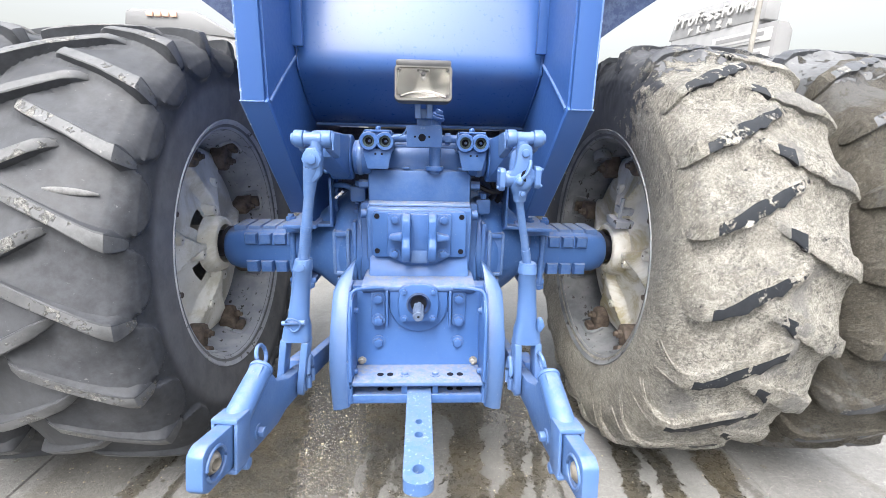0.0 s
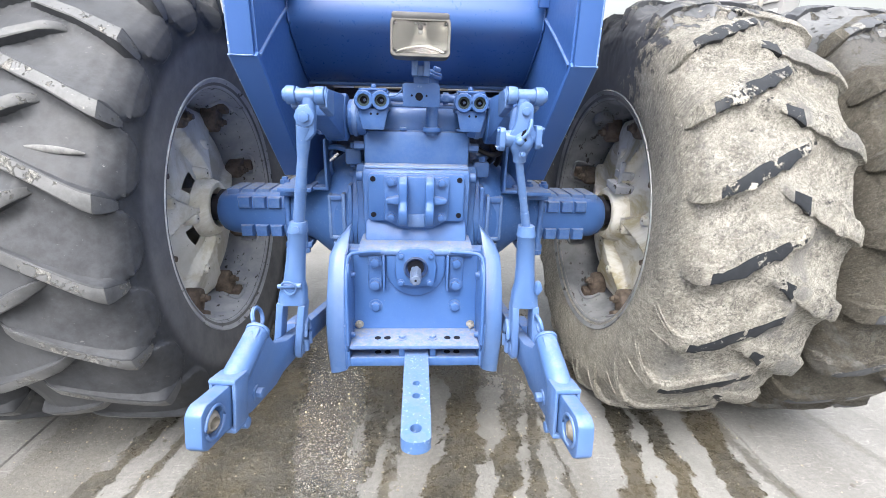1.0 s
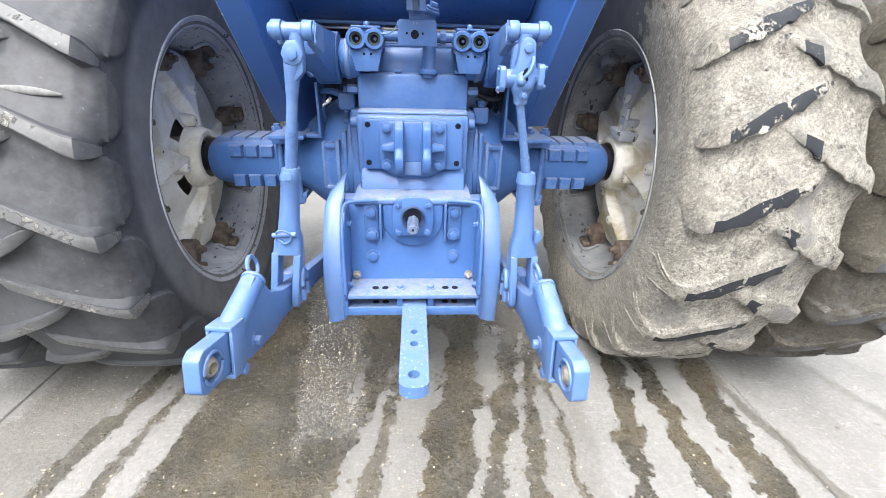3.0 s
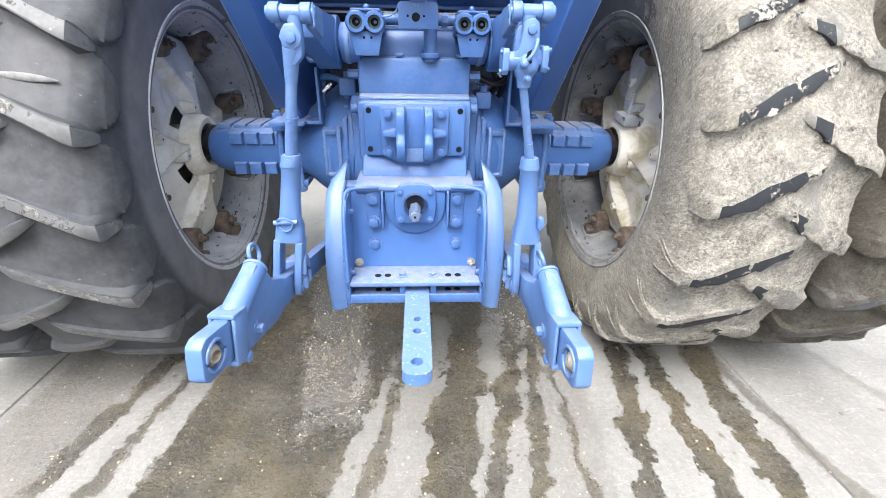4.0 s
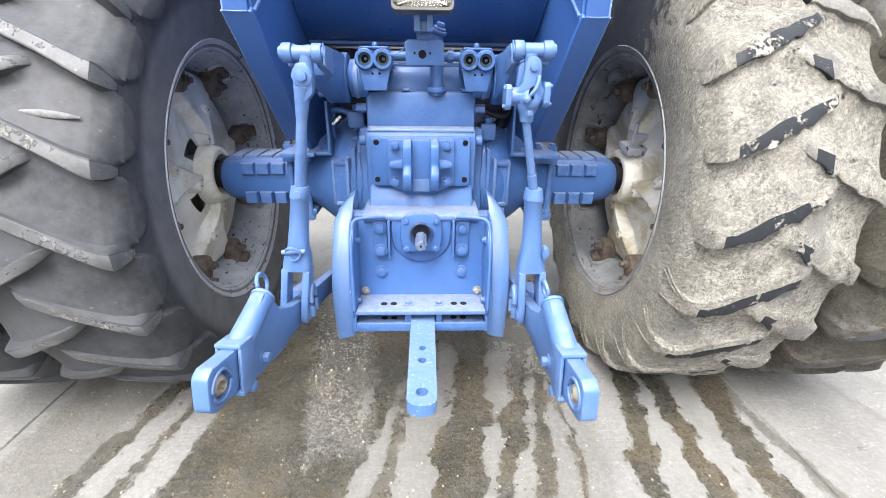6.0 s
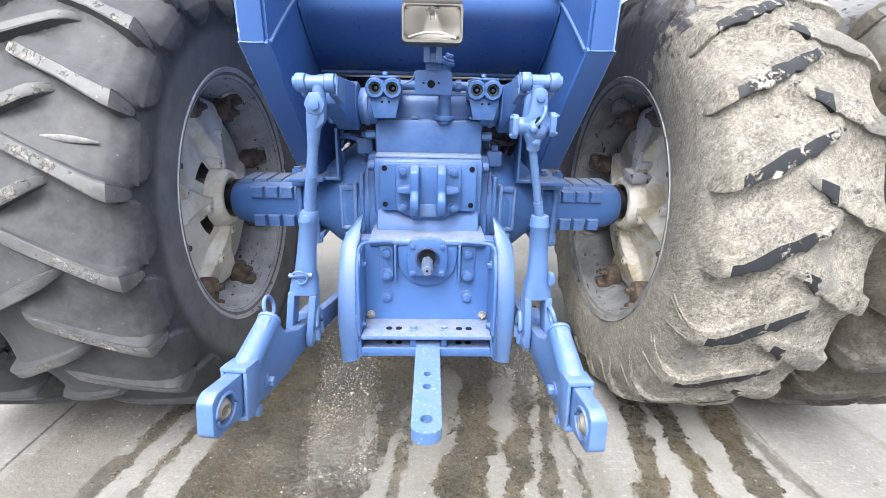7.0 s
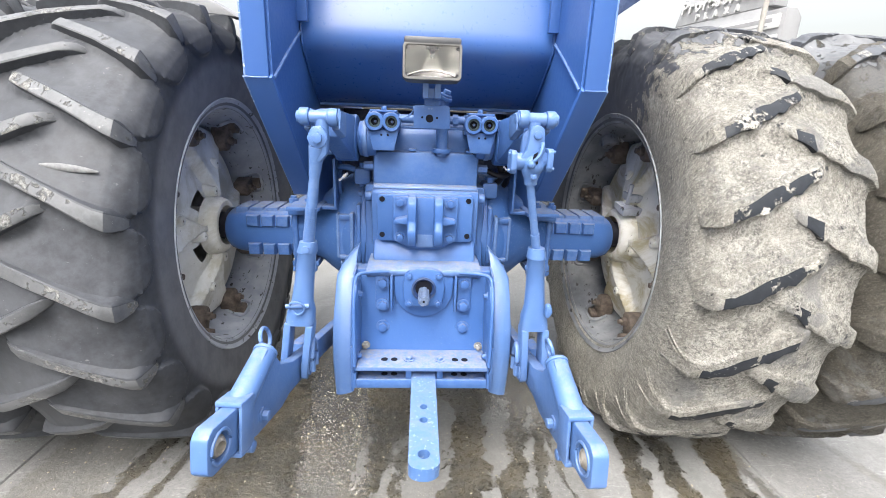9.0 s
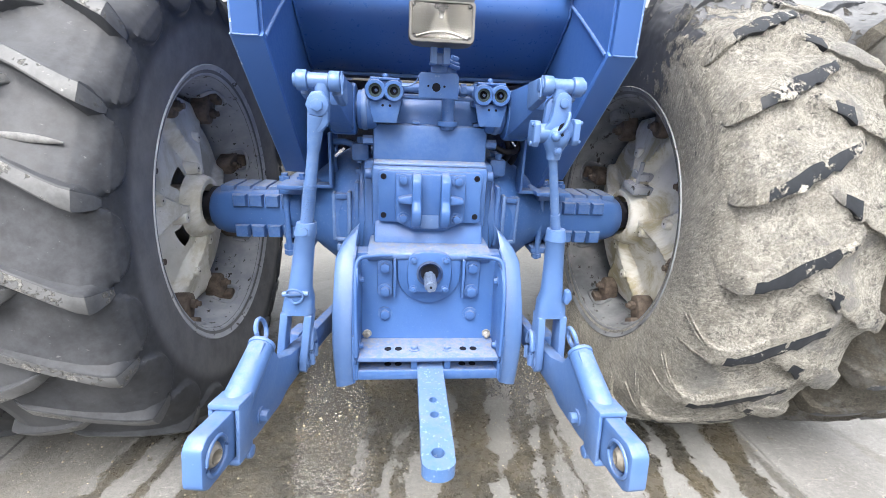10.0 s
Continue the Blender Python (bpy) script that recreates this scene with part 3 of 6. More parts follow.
def rim_mesh(name, mat):
    out = [(-0.222, 0.522), (-0.214, 0.528), (-0.205, 0.520), (-0.198, 0.497), (-0.175, 0.487), (-0.120, 0.480), (-0.085, 0.452),
           (0.085, 0.452), (0.120, 0.480), (0.175, 0.487), (0.198, 0.497), (0.205, 0.520), (0.214, 0.528), (0.222, 0.522)]
    ins = [(0.214, 0.510), (0.206, 0.488), (0.178, 0.474), (0.124, 0.467), (0.086, 0.440), (-0.086, 0.440), (-0.124, 0.467), (-0.178, 0.474), (-0.206, 0.488), (-0.214, 0.510)]
    return mesh_of(name, lathe(N(), [(x * 1.035, r * 1.008) for x, r in out + ins], 120), mat)


ARMS = [math.radians(7 + 90 * i) for i in range(4)]
POCKETS = [a + math.radians(45) for a in ARMS]
CLAMPS = [a + math.radians(o) for a in ARMS for o in (-22, 22)]


def gap_to(a, marks):
    return min(abs((a - m + math.pi) % (2 * math.pi) - math.pi) for m in marks)


def opened(bm, inward):
    """Cuts the cored pockets right through the casting."""
    cut = []
    for f in bm.faces:
        c = f.calc_center_median()
        r, a = math.hypot(c.y, c.z), math.atan2(c.z, -c.y)
        if abs(c.x) > 0.0 and c.x * inward > 0.0 and 0.130 < r < 0.172 and gap_to(a, POCKETS) < math.radians(16):
            cut.append(f)
    bmesh.ops.delete(bm, geom=cut, context="FACES")
    return bm


def wheel_center_mesh(name, inward, mat):
    """The cast center: a hub ring, four broad arms with sharp shoulders and deep pockets between them."""
    prof = [(0.158, 0.080), (0.166, 0.086), (0.166, 0.104), (0.158, 0.114), (0.138, 0.122), (0.128, 0.130), (0.126, 0.150), (0.122, 0.175), (0.118, 0.20), (0.114, 0.225), (0.110, 0.25),
            (0.106, 0.275), (0.101, 0.30), (0.096, 0.325), (0.090, 0.35), (0.084, 0.375), (0.076, 0.40), (0.064, 0.418), (0.020, 0.424), (-0.010, 0.424), (-0.03, 0.40), (-0.03, 0.22), (-0.03, 0.135), (-0.03, 0.080)]

    def shape(x, r, a):
        d = gap_to(a, ARMS)
        half = math.radians(10 + 18 * max(0.0, min(1.0, (r - 0.14) / 0.22)))
        arm = max(0.0, min(1.0, (half - d) / math.radians(7.0)))
        arm = arm * arm * (3 - 2 * arm)
        if 0.129 < r < 0.42 and x > 0:
            # a shallow trough along each arm, and a bowl in each pocket
            trough = 0.016 * max(0.0, 1 - (d / (half * 0.72)) ** 2) * max(0.0, min(1.0, (r - 0.22) / 0.05)) if d < half else 0.0
            bowl = 0.046 * (0.55 + 0.45 * max(0.0, min(1.0, (r - 0.15) / 0.08))) * (1 - 0.55 * max(0.0, (r - 0.24) / 0.18))
            x += arm * (0.022 * max(0.0, 1 - r / 0.40) - trough) - (1 - arm) * bowl
        if r > 0.38:
            r -= (1 - arm) * 0.050
        return inward * x, r

    bm = lathe(N(), prof, 360, shape=shape)
    return mesh_of(name, opened(bm, inward) if inward > 0 else bm, mat)


def clamp_mesh(name, inward):
    """A chunky cast wedge clamp with its stud and nut, at angle 0."""
    bm = N()
    i = inward
    prism(bm, [(-0.474, -0.034), (-0.472, 0.034), (-0.435, 0.040), (-0.372, 0.033), (-0.352, 0.018), (-0.352, -0.018), (-0.372, -0.033), (-0.435, -0.040)], "x", i * 0.055, i * 0.128, 0.012)
    prism(bm, [(-0.476, -0.028), (-0.476, 0.028), (-0.446, 0.026), (-0.446, -0.026)], "x", i * 0.10, i * 0.160, 0.008)
    rod(bm, (i * 0.09, -0.395, 0), (i * 0.160, -0.395, 0), 0.011, seg=10)
    rod(bm, (i * 0.126, -0.395, 0), (i * 0.146, -0.395, 0), 0.020, seg=6, bevel=0.002)
    return mesh_of(name, bm, RUST)


tyre_data = {True: {i: tyre_mesh("tyre", [RUBBER_MUD], i, True) for i in (-1, 1)}, False: {i: tyre_mesh("tyre", [RUBBER_CLEAN], i, False) for i in (-1, 1)}}
lug_data = {True: {i: lug_mesh("lug", i, [RUBBER_MUD, RUBBER_MUD_FLANK] if i < 0 else [RUBBER_MUD, RUBBER_MUD_FLANK, RUBBER_MUD], 1.0) for i in (-1, 1)}, False: {i: lug_mesh("lug", i, [RUBBER_LUG, RUBBER_CLEAN], 0.4) for i in (-1, 1)}}
rim_data = {False: rim_mesh("rim", RIM_GREY), True: rim_mesh("rim", RIM_DIRTY_SHADED)}


def piece(name, data, parent, m, label=""):
    ob = new(name, data)
    ob.parent = parent
    ob.matrix_basis = m
    return tagged(ob, label)


smeared_lug = {i: lug_mesh("lug", i, [RUBBER_SMEARED, RUBBER_SMEARED], 1.0) for i in (-1, 1)}
bm = N()
for a0, a1, u1, r1 in ((0.012, 0.075, 0.2465, 0.690), (-0.004, 0.052, 0.2470, 0.675), (-0.035, -0.075, 0.2465, 0.700)):
    tube(bm, [(-(0.226 + 0.004), -0.806 * math.cos(a0), 0.806 * math.sin(a0)), (-0.2415, -0.768 * math.cos(a0 * 0.7 + a1 * 0.3), 0.768 * math.sin(a0 * 0.7 + a1 * 0.3)),
              (-0.247, -0.728 * math.cos(a0 * 0.4 + a1 * 0.6), 0.728 * math.sin(a0 * 0.4 + a1 * 0.6)), (-u1, -r1 * math.cos(a1), r1 * math.sin(a1))], 0.0024, 6, 5)
mould_data = mesh_of("mould_line", bm, RUBBER_MUD)
dual_tyre = tyre_mesh("tyre", [RUBBER_DUAL_SHADED], -1, True)
dual_lug = {i: lug_mesh("lug", i, [RUBBER_DUAL_SHADED, RUBBER_SMEARED], 1.0) for i in (-1, 1)}


def wheel(x, muddy, phase, inner, spin, y=AX_Y):
    at = Matrix.Translation((x, y, AX_Z))
    words = "tractor tyre caked in dried tan mud" if muddy else "worn black tractor tyre with dusty tread bars"
    inward = -1 if x > 0 else 1
    ty = piece("tyre", dual_tyre if muddy and not inner else tyre_data[muddy][inward], tractor, at @ pose(0, 0, 0, -phase), words)
    for i in range(22):
        for s in (-1, 1):
            piece("lug", (smeared_lug if muddy and 4 <= i <= 11 else dual_lug if muddy and not inner else lug_data[muddy])[s], ty, pose(0, 0, 0, -360 / 22 * (i + (0.0 if s == inward else 0.5))))
        if muddy and inner and i > 16:
            piece("mould_line", mould_data, ty, pose(0, 0, 0, -360 / 22 * i), "thin pale moulding lines on the sidewall")
    rim = piece("rim", rim_data[muddy], tractor, at @ pose(0, 0, 0, spin * 2), "chipped grey steel wheel rim")
    if inner:
        data = wheel_center_mesh("wheel_center", inward, CAST_STAINED if muddy else CAST_WHITE)
        hub = piece("wheel_center", data, tractor, at @ pose(0, 0, 0, 9 if muddy else 0), "white painted cast wheel center" + (" with brown stains" if muddy else ""))
        cl = clamp_mesh("rim_clamp", inward)
        for a in CLAMPS:
            piece("rim_clamp", cl, rim, pose(0, 0, 0, -math.degrees(a) - spin * 2), "rusty rim clamp")
        i = inward
    if inner and muddy:
        # split hub wedge with its bolts
        bm = N()
        box(bm, (i * 0.09, -0.085, 0.122), (i * 0.172, 0.02, 0.156), 0.005)
        box(bm, (i * 0.08, -0.045, 0.168), (i * 0.140, 0.03, 0.20), 0.005)
        rod(bm, (i * 0.135, -0.03, 0.12), (i * 0.135, -0.03, 0.245), 0.009, seg=10)
        part("hub_wedge", bm, RIM_GREY, hub, "grey hub wedge block")
    if inner:
        # cast bosses along the arms, each with a tapped hole
        for a in ARMS:
            for rr, off, hx in ((0.150, -12, 0.136), (0.268, 9, 0.114)):
                ang = a + radians(off)
                p_ = Vector((0, -rr * math.cos(ang), rr * math.sin(ang)))
                bm = N()
                rod(bm, p_ + Vector((i * (hx - 0.05), 0, 0)), p_ + Vector((i * (hx + 0.005), 0, 0)), 0.030, 0.019, seg=18, bevel=0.004)
                part("boss", bm, CAST_STAINED if muddy else CAST_WHITE, hub)
                bm = N()
                rod(bm, p_ + Vector((i * (hx - 0.002), 0, 0)), p_ + Vector((i * (hx + 0.0055), 0, 0)), 0.004, seg=12)
                part("tapped_hole", bm, HOLE_SHADE, hub)
        # plug and the welded loops that seat the clamps, on the barrel of the rim
        if muddy:
            bm = N()
            away = Vector((0, -math.cos(radians(116)), math.sin(radians(116))))
            rod(bm, away * 0.472 + Vector((i * 0.140, 0, 0)), away * 0.428 + Vector((i * 0.140, 0, 0)), 0.040, seg=28, bevel=0.005)
            part("weight_plug", bm, RIM_DIRTY_SHADED, rim)
        for a in CLAMPS:
            bm = N()
            path = [(i * xo, -r_ * math.cos(a + o), r_ * math.sin(a + o)) for xo, r_, o in ((0.092, 0.442, -0.115), (0.150, 0.470, -0.115), (0.166, 0.472, -0.06), (0.166, 0.472, 0.06), (0.150, 0.470, 0.115), (0.092, 0.442, 0.115))]
            tube(bm, path, 0.0075, 8, 4)
            part("clamp_seat", bm, rim_data[muddy].materials[0], rim).matrix_basis = pose(0, 0, 0, -spin * 2)
    if not inner:
        bm = lathe(N(), [(0.03, 0.08), (0.05, 0.30), (0.03, 0.44), (-0.03, 0.44), (-0.01, 0.30), (-0.03, 0.08)], 64)
        part("wheel_disc", bm, RIM_GREY, rim)


WX = 1.022
wheel(WX, True, 1.6, True, 0.0)
wheel(-WX, False, -2.2, True, 40.0)
# one bar-shaped scar between the tread bars
bm = N()
loops = []
for i in range(25):
    t = i / 24
    ang, r, fat = 0.412 - 0.012 * t, 0.830 - 0.008 * t - 0.010 * t * t, math.sin(math.pi * (0.04 + 0.93 * t)) ** 0.7
    mid = Vector((-WX + 0.055 + 0.135 * t, AX_Y - r * math.cos(ang), AX_Z + r * math.sin(ang)))
    out, tan = Vector((0, -math.cos(ang), math.sin(ang))), Vector((0, math.sin(ang), math.cos(ang)))
    loops.append([mid + out * (0.007 * fat * math.cos(q)) + tan * (0.010 * fat * math.sin(q)) for q in [2 * math.pi * w / 10 for w in range(10)]])
skin(bm, loops, True, True)
part("tread_scar", bm, plain("pale_rubber_scar", (0.12, 0.122, 0.125), 0.8, 0.0, 0.3, 60), tractor, "pale scar on the tyre tread")
wheel(WX + 0.545, True, 9.0, False, 75.0)
wheel(-WX - 0.545, False, 6.0, False, 110.0)
# unseen front axle wheels, added behind the rear ones to block light from ahead
for s in (-1, 1):
    wheel(s * WX, False, 4.0, False, 20.0, 5.0)
    wheel(s * (WX + 0.545), False, 11.0, False, 60.0, 5.0)

# ---- axle, bells and saddles ----
for s in (-1, 1):
    # trumpet: rounded square tube, tapering into a round nose
    bm = N()
    secs = [(0.40, 0.108, 0.100, 0.22), (0.70, 0.104, 0.098, 0.26), (0.775, 0.100, 0.094, 0.45), (0.812, 0.092, 0.086, 0.75), (0.830, 0.076, 0.074, 1.0)]
    rings = []
    for x, hy, hz, rnd in secs:
        ring = []
        for i in range(40):
            a = 2 * math.pi * i / 40
            c, d = math.cos(a), math.sin(a)
            k4 = (abs(c) ** 5 + abs(d) ** 5) ** (-0.2)
            f = k4 * (1 - rnd) + rnd
            ring.append(bm.verts.new((s * x, AX_Y - 0.01 + hy * c * f, AX_Z - 0.006 + hz * d * f)))
        rings.append(ring)
    for a, b in zip(rings, rings[1:]):
        for i in range(40):
            bm.faces.new((a[i], a[(i + 1) % 40], b[(i + 1) % 40], b[i]))
    bm.faces.new(rings[-1])
    bm.faces.new(rings[0])
    axle = part("axle_housing", bm, BLUE, tractor, "ribbed blue cast axle housing")
    # cast pads and teeth on the rear and top faces
    fy = AX_Y - 0.01 - 0.106
    for i in range(5):
        x0 = 0.496 + i * 0.060
        if i < 4:
            # chamfered pads in an upper and a lower row
            for za, zb, proud in ((0.026, 0.074, 0.010), (-0.094, -0.044, 0.012)):
                t = N()
                out = [(x0, za), (x0 + 0.052, za), (x0 + 0.052, zb), (x0, zb)]
                mid = [((x0 + 0.026) + (x - x0 - 0.026) * 0.80, (za + zb) / 2 + (z - (za + zb) / 2) * 0.82) for x, z in out]
                va = [t.verts.new((s * x, fy + 0.012, AX_Z + z)) for x, z in out]
                vb = [t.verts.new((s * x, fy - 0.001, AX_Z + z)) for x, z in out]
                vc = [t.verts.new((s * x, fy - proud, AX_Z + z)) for x, z in mid]
                for ra, rb in ((va, vb), (vb, vc)):
                    for q in range(4):
                        t.faces.new((ra[q], ra[(q + 1) % 4], rb[(q + 1) % 4], rb[q]))
                t.faces.new(vc)
                t.faces.new(va)
                part("cast_pad", t, BLUE, axle)
        bm = N()
        box(bm, (s * (x0 - 0.004), AX_Y - 0.080, AX_Z + 0.075), (s * (x0 + 0.046), AX_Y + 0.07, AX_Z + 0.0985), 0.003)
        part("cast_rib", bm, BLUE_WORN, axle)
    # near-black shaft that fills the gap between housing and hub
    bm = N()
    rod(bm, (s * 0.80, AX_Y, AX_Z), (s * 1.6, AX_Y, AX_Z), 0.058, seg=32)
    rod(bm, (s * 0.815, AX_Y, AX_Z), (s * 0.84, AX_Y, AX_Z), 0.078, seg=32)
    part("axle_shaft", bm, BLACK, tractor, "dark axle shaft")
    # bell between trumpet and gearcase, with a bolted flange
    bm = lathe(N(), [(s * 0.18, 0.06), (s * 0.18, 0.25), (s * 0.215, 0.262), (s * 0.240, 0.262), (s * 0.245, 0.250), (s * 0.285, 0.244),
                     (s * 0.310, 0.232), (s * 0.345, 0.205), (s * 0.385, 0.175), (s * 0.425, 0.142), (s * 0.47, 0.120), (s * 0.52, 0.108),
                     (s * 0.525, 0.10), (s * 0.49, 0.06)], 64, (0, AX_Y - 0.03, AX_Z + 0.012))
    bell = part("axle_bell", bm, BLUE_STAINED, tractor, "blue cast bell housing with bolted flange")
    for a in (-70, -45, 45, 70):
        bm = N()
        yy, zz = AX_Y - 0.03 - 0.252 * math.cos(radians(a)), AX_Z + 0.012 + 0.252 * math.sin(radians(a))
        hexbolt(bm, (s * 0.240, yy, zz), (s, 0, 0), 0.012, 0.014)
        part("bolt", bm, BLUE, bell)
    # cast window on the bell seen from behind, its edges worn to primer
    for x0, x1, z0, z1, y0, mt in ((0.268, 0.282, 0.795, 0.985, 1.846, BLUE_WORN), (0.326, 0.338, 0.80, 0.975, 1.872, BLUE_WORN), (0.282, 0.326, 0.955, 0.975, 1.862, BLUE),
                                   (0.282, 0.326, 0.80, 0.815, 1.862, BLUE_WORN), (0.284, 0.324, 0.760, 0.788, 1.866, BLUE_WORN), (0.240, 0.256, 0.80, 1.02, 1.838, BLUE)):
        bm = N()
        box(bm, (s * x0, y0, z0), (s * x1, 2.0, z1), 0.005)
        part("rib", bm, mt, bell)
    bm = N()
    box(bm, (s * 0.280, 1.874, 0.81), (s * 0.328, 2.0, 0.96), 0.006)
    part("rib_web", bm, BLUE, bell)
    # axle saddle: top plate, bottom plate and the long clamp bolts
    bm = N()
    box(bm, (s * 0.435, 1.965, 0.945), (s * 0.545, 2.26, 0.983), 0.006)
    saddle = part("axle_saddle", bm, BLUE, tractor)
    bm = N()
    box(bm, (s * 0.435, 1.985, 0.722), (s * 0.545, 2.26, 0.748), 0.006)
    part("lower_plate", bm, BLUE, saddle)
    for x0 in (0.462, 0.525):
        bm = N()
        rod(bm, (s * x0, 1.992, 0.70), (s * x0, 1.992, 1.02), 0.012, seg=12)
        rod(bm, (s * x0, 1.992, 0.992), (s * x0, 1.992, 1.010), 0.020, seg=6)
        rod(bm, (s * x0, 1.992, 0.705), (s * x0, 1.992, 0.722), 0.020, seg=6)
        part("clamp_bolt", bm, BLUE, saddle)

# ---- gearcase ----
bm = N()
prism(bm, [(1.80, 0.62), (1.80, 0.83), (1.835, 0.90), (1.835, 1.10), (3.3, 1.10), (3.3, 0.55), (1.9, 0.55)], "x", -0.225, 0.225, 0.02)
case = part("gearcase", bm, BLUE, tractor, "blue cast rear gearcase")
bm = N()
box(bm, (-0.188, 1.80, 1.085), (0.188, 2.2, 1.222), 0.016)
part("case_cover", bm, BLUE, case)
bm = N()
prism(bm, [(1.752, 0.888), (1.752, 1.088), (1.79, 1.100), (1.88, 1.100), (1.88, 0.888)], "x", -0.19, 0.19, 0.012)
part("case_face", bm, BLUE, case)
bm = N()
prism(bm, [(1.762, 0.93), (1.742, 0.900), (1.726, 0.870), (1.710, 0.842), (1.80, 0.835), (1.86, 0.93)], "x", -0.182, 0.182, 0.012)
part("case_throat", bm, BLUE, case)
bm = N()
prism(bm, [(1.636, 0.820), (1.638, 0.838), (1.71, 0.8475), (1.80, 0.8475), (1.80, 0.80), (1.66, 0.80)], "x", -0.198, 0.198, 0.006)
part("ledge", bm, BLUE_WORN, case, "dusty worn casting ledge")
bm = N()
prism(bm, [(1.764, 1.094), (1.766, 1.103), (1.799, 1.110), (1.799, 1.094)], "x", -0.183, 0.183, 0.003)
part("cover_ledge", bm, BLUE_WORN, case, "dust-covered casting ledge")
for x0 in (-0.155, -0.05, 0.06, 0.15):
    bm = N()
    box(bm, (x0 - 0.012, 1.803, 1.222), (x0 + 0.012, 1.84, 1.232), 0.003)
    part("cover_bolt", bm, BLUE, case)
for s in (-1, 1):
    bm = N()
    rod(bm, (s * 0.185, 1.83, 1.165), (s * 0.222, 1.83, 1.165), 0.016, seg=6)
    part("plug", bm, BLUE, case)
    bm = N()
    rod(bm, (s * 0.19, 1.80, 1.06), (s * 0.215, 1.80, 1.06), 0.018, seg=12, bevel=0.003)
    part("plug", bm, BLUE, case)

# top-link bracket: base plate, two ears and their gussets
bm = N()
prism(bm, [(-0.168, 0.925), (-0.160, 0.915), (-0.105, 0.915), (-0.05, 0.885), (0.05, 0.885), (0.105, 0.915), (0.160, 0.915), (0.168, 0.925),
           (0.168, 1.072), (0.160, 1.082), (-0.160, 1.082), (-0.168, 1.072)], "y", 1.728, 1.756, 0.004)
bracket = part("top_link_bracket", bm, BLUE, tractor, "blue cast top link bracket")
bm = N()
prism(bm, [(-0.112, 0.925), (-0.05, 0.897), (0.05, 0.897), (0.112, 0.925), (0.112, 1.076), (-0.112, 1.076)], "y", 1.708, 1.730, 0.005)
part("raised_pad", bm, BLUE, bracket)
for s in (-1, 1):
    bm = N()
    prism(bm, [(1.71, 0.905), (1.655, 0.918), (1.640, 0.945), (1.640, 0.972), (1.66, 1.0), (1.655, 1.03), (1.660, 1.062), (1.682, 1.082), (1.71, 1.084)], "x", s * 0.030, s * 0.060, 0.007)
    part("ear", bm, BLUE, bracket)
    bm = N()
    prism(bm, [(s * 0.058, 0.985), (s * 0.058, 1.015), (s * 0.104, 1.005), (s * 0.104, 0.990)], "y", 1.672, 1.712, 0.005)
    part("gusset", bm, BLUE, bracket)
    for z in (1.058, 0.935):
        bm = N()
        hexbolt(bm, (s * 0.086, 1.708, z), (0, -1, 0), 0.0135, 0.012)
        part("bolt", bm, BLUE, bracket)
    for z in (1.064, 0.938):
        bm = N()
        rod(bm, (s * 0.150, 1.7262, z), (s * 0.150, 1.74, z), 0.0095, seg=16)
        part("bolt_hole", bm, HOLE_SHADE, bracket)
bm = N()
box(bm, (-0.029, 1.706, 0.90), (0.029, 1.712, 0.945), 0.002)
part("wear_strip", bm, BLUE_WORN, bracket)

# ---- power take-off box: back plate, side plates, flange and shaft ----
bm = N()
prism(bm, [(1.655, 0.832), (1.655, 0.66), (1.618, 0.552), (1.618, 0.50), (1.72, 0.50), (1.72, 0.832)], "x", -0.237, 0.237, 0.004)
pto = part("pto_plate", bm, BLUE, tractor, "blue bolted power take-off back plate")
bm = N()
pts = [(0.102 * math.cos(a), 0.766 + 0.102 * math.sin(a)) for a in [math.pi + math.pi * i / 24 for i in range(25)]]
prism(bm, pts + [(0.102, 0.826), (-0.102, 0.826)], "y", 1.643, 1.66, 0.004)
part("boss", bm, BLUE, pto)
bm = N()
t = [(0.052, 0.710), (0.064, 0.716), (0.069, 0.745), (0.072, 0.780), (0.066, 0.825), (0.052, 0.842), (0.024, 0.850)]
prism(bm, t + [(-x, z) for x, z in t[::-1]], "y", 1.618, 1.645, 0.008)
flange = part("bearing_flange", bm, BLUE, pto)
for s in (-1, 1):
    for z in (0.724, 0.823):
        bm = N()
        hexbolt(bm, (s * 0.050, 1.618, z), (0, -1, 0), 0.009, 0.008)
        part("bolt", bm, BLUE, pto)
bm = N()
lathe(bm, [(0.0, 0.027), (0.0, 0.040), (0.008, 0.042), (0.010, 0.036), (0.004, 0.031)], 32)
bmesh.ops.transform(bm, matrix=pose(0, 1.618, 0.780, 0, 0, -90), verts=bm.verts)
part("seal_ring", bm, NAVY_SHADE, pto, "dark oil seal ring")
bm = N()
rod(bm, (0, 1.6165, 0.780), (0, 1.63, 0.780), 0.034, seg=32)
part("bore", bm, HOLE_SHADE, pto)
bm = N()
prof = []
for i in range(36):
    a = 2 * math.pi * i / 36
    r = 0.0190 if i % 6 in (0, 1, 2, 3) else 0.0165
    prof.append((r * math.cos(a), 0.768 + r * math.sin(a)))
prism(bm, prof, "y", 1.536, 1.64, 0.0)
rod(bm, (0, 1.531, 0.768), (0, 1.537, 0.768), 0.014, 0.017, seg=24)
part("pto_shaft", bm, OVERSPRAY, pto, "splined steel power take-off shaft")
bm = N()
rod(bm, (0, 1.5297, 0.768), (0, 1.533, 0.768), 0.004, seg=12)
part("center_mark", bm, HOLE_SHADE, pto)
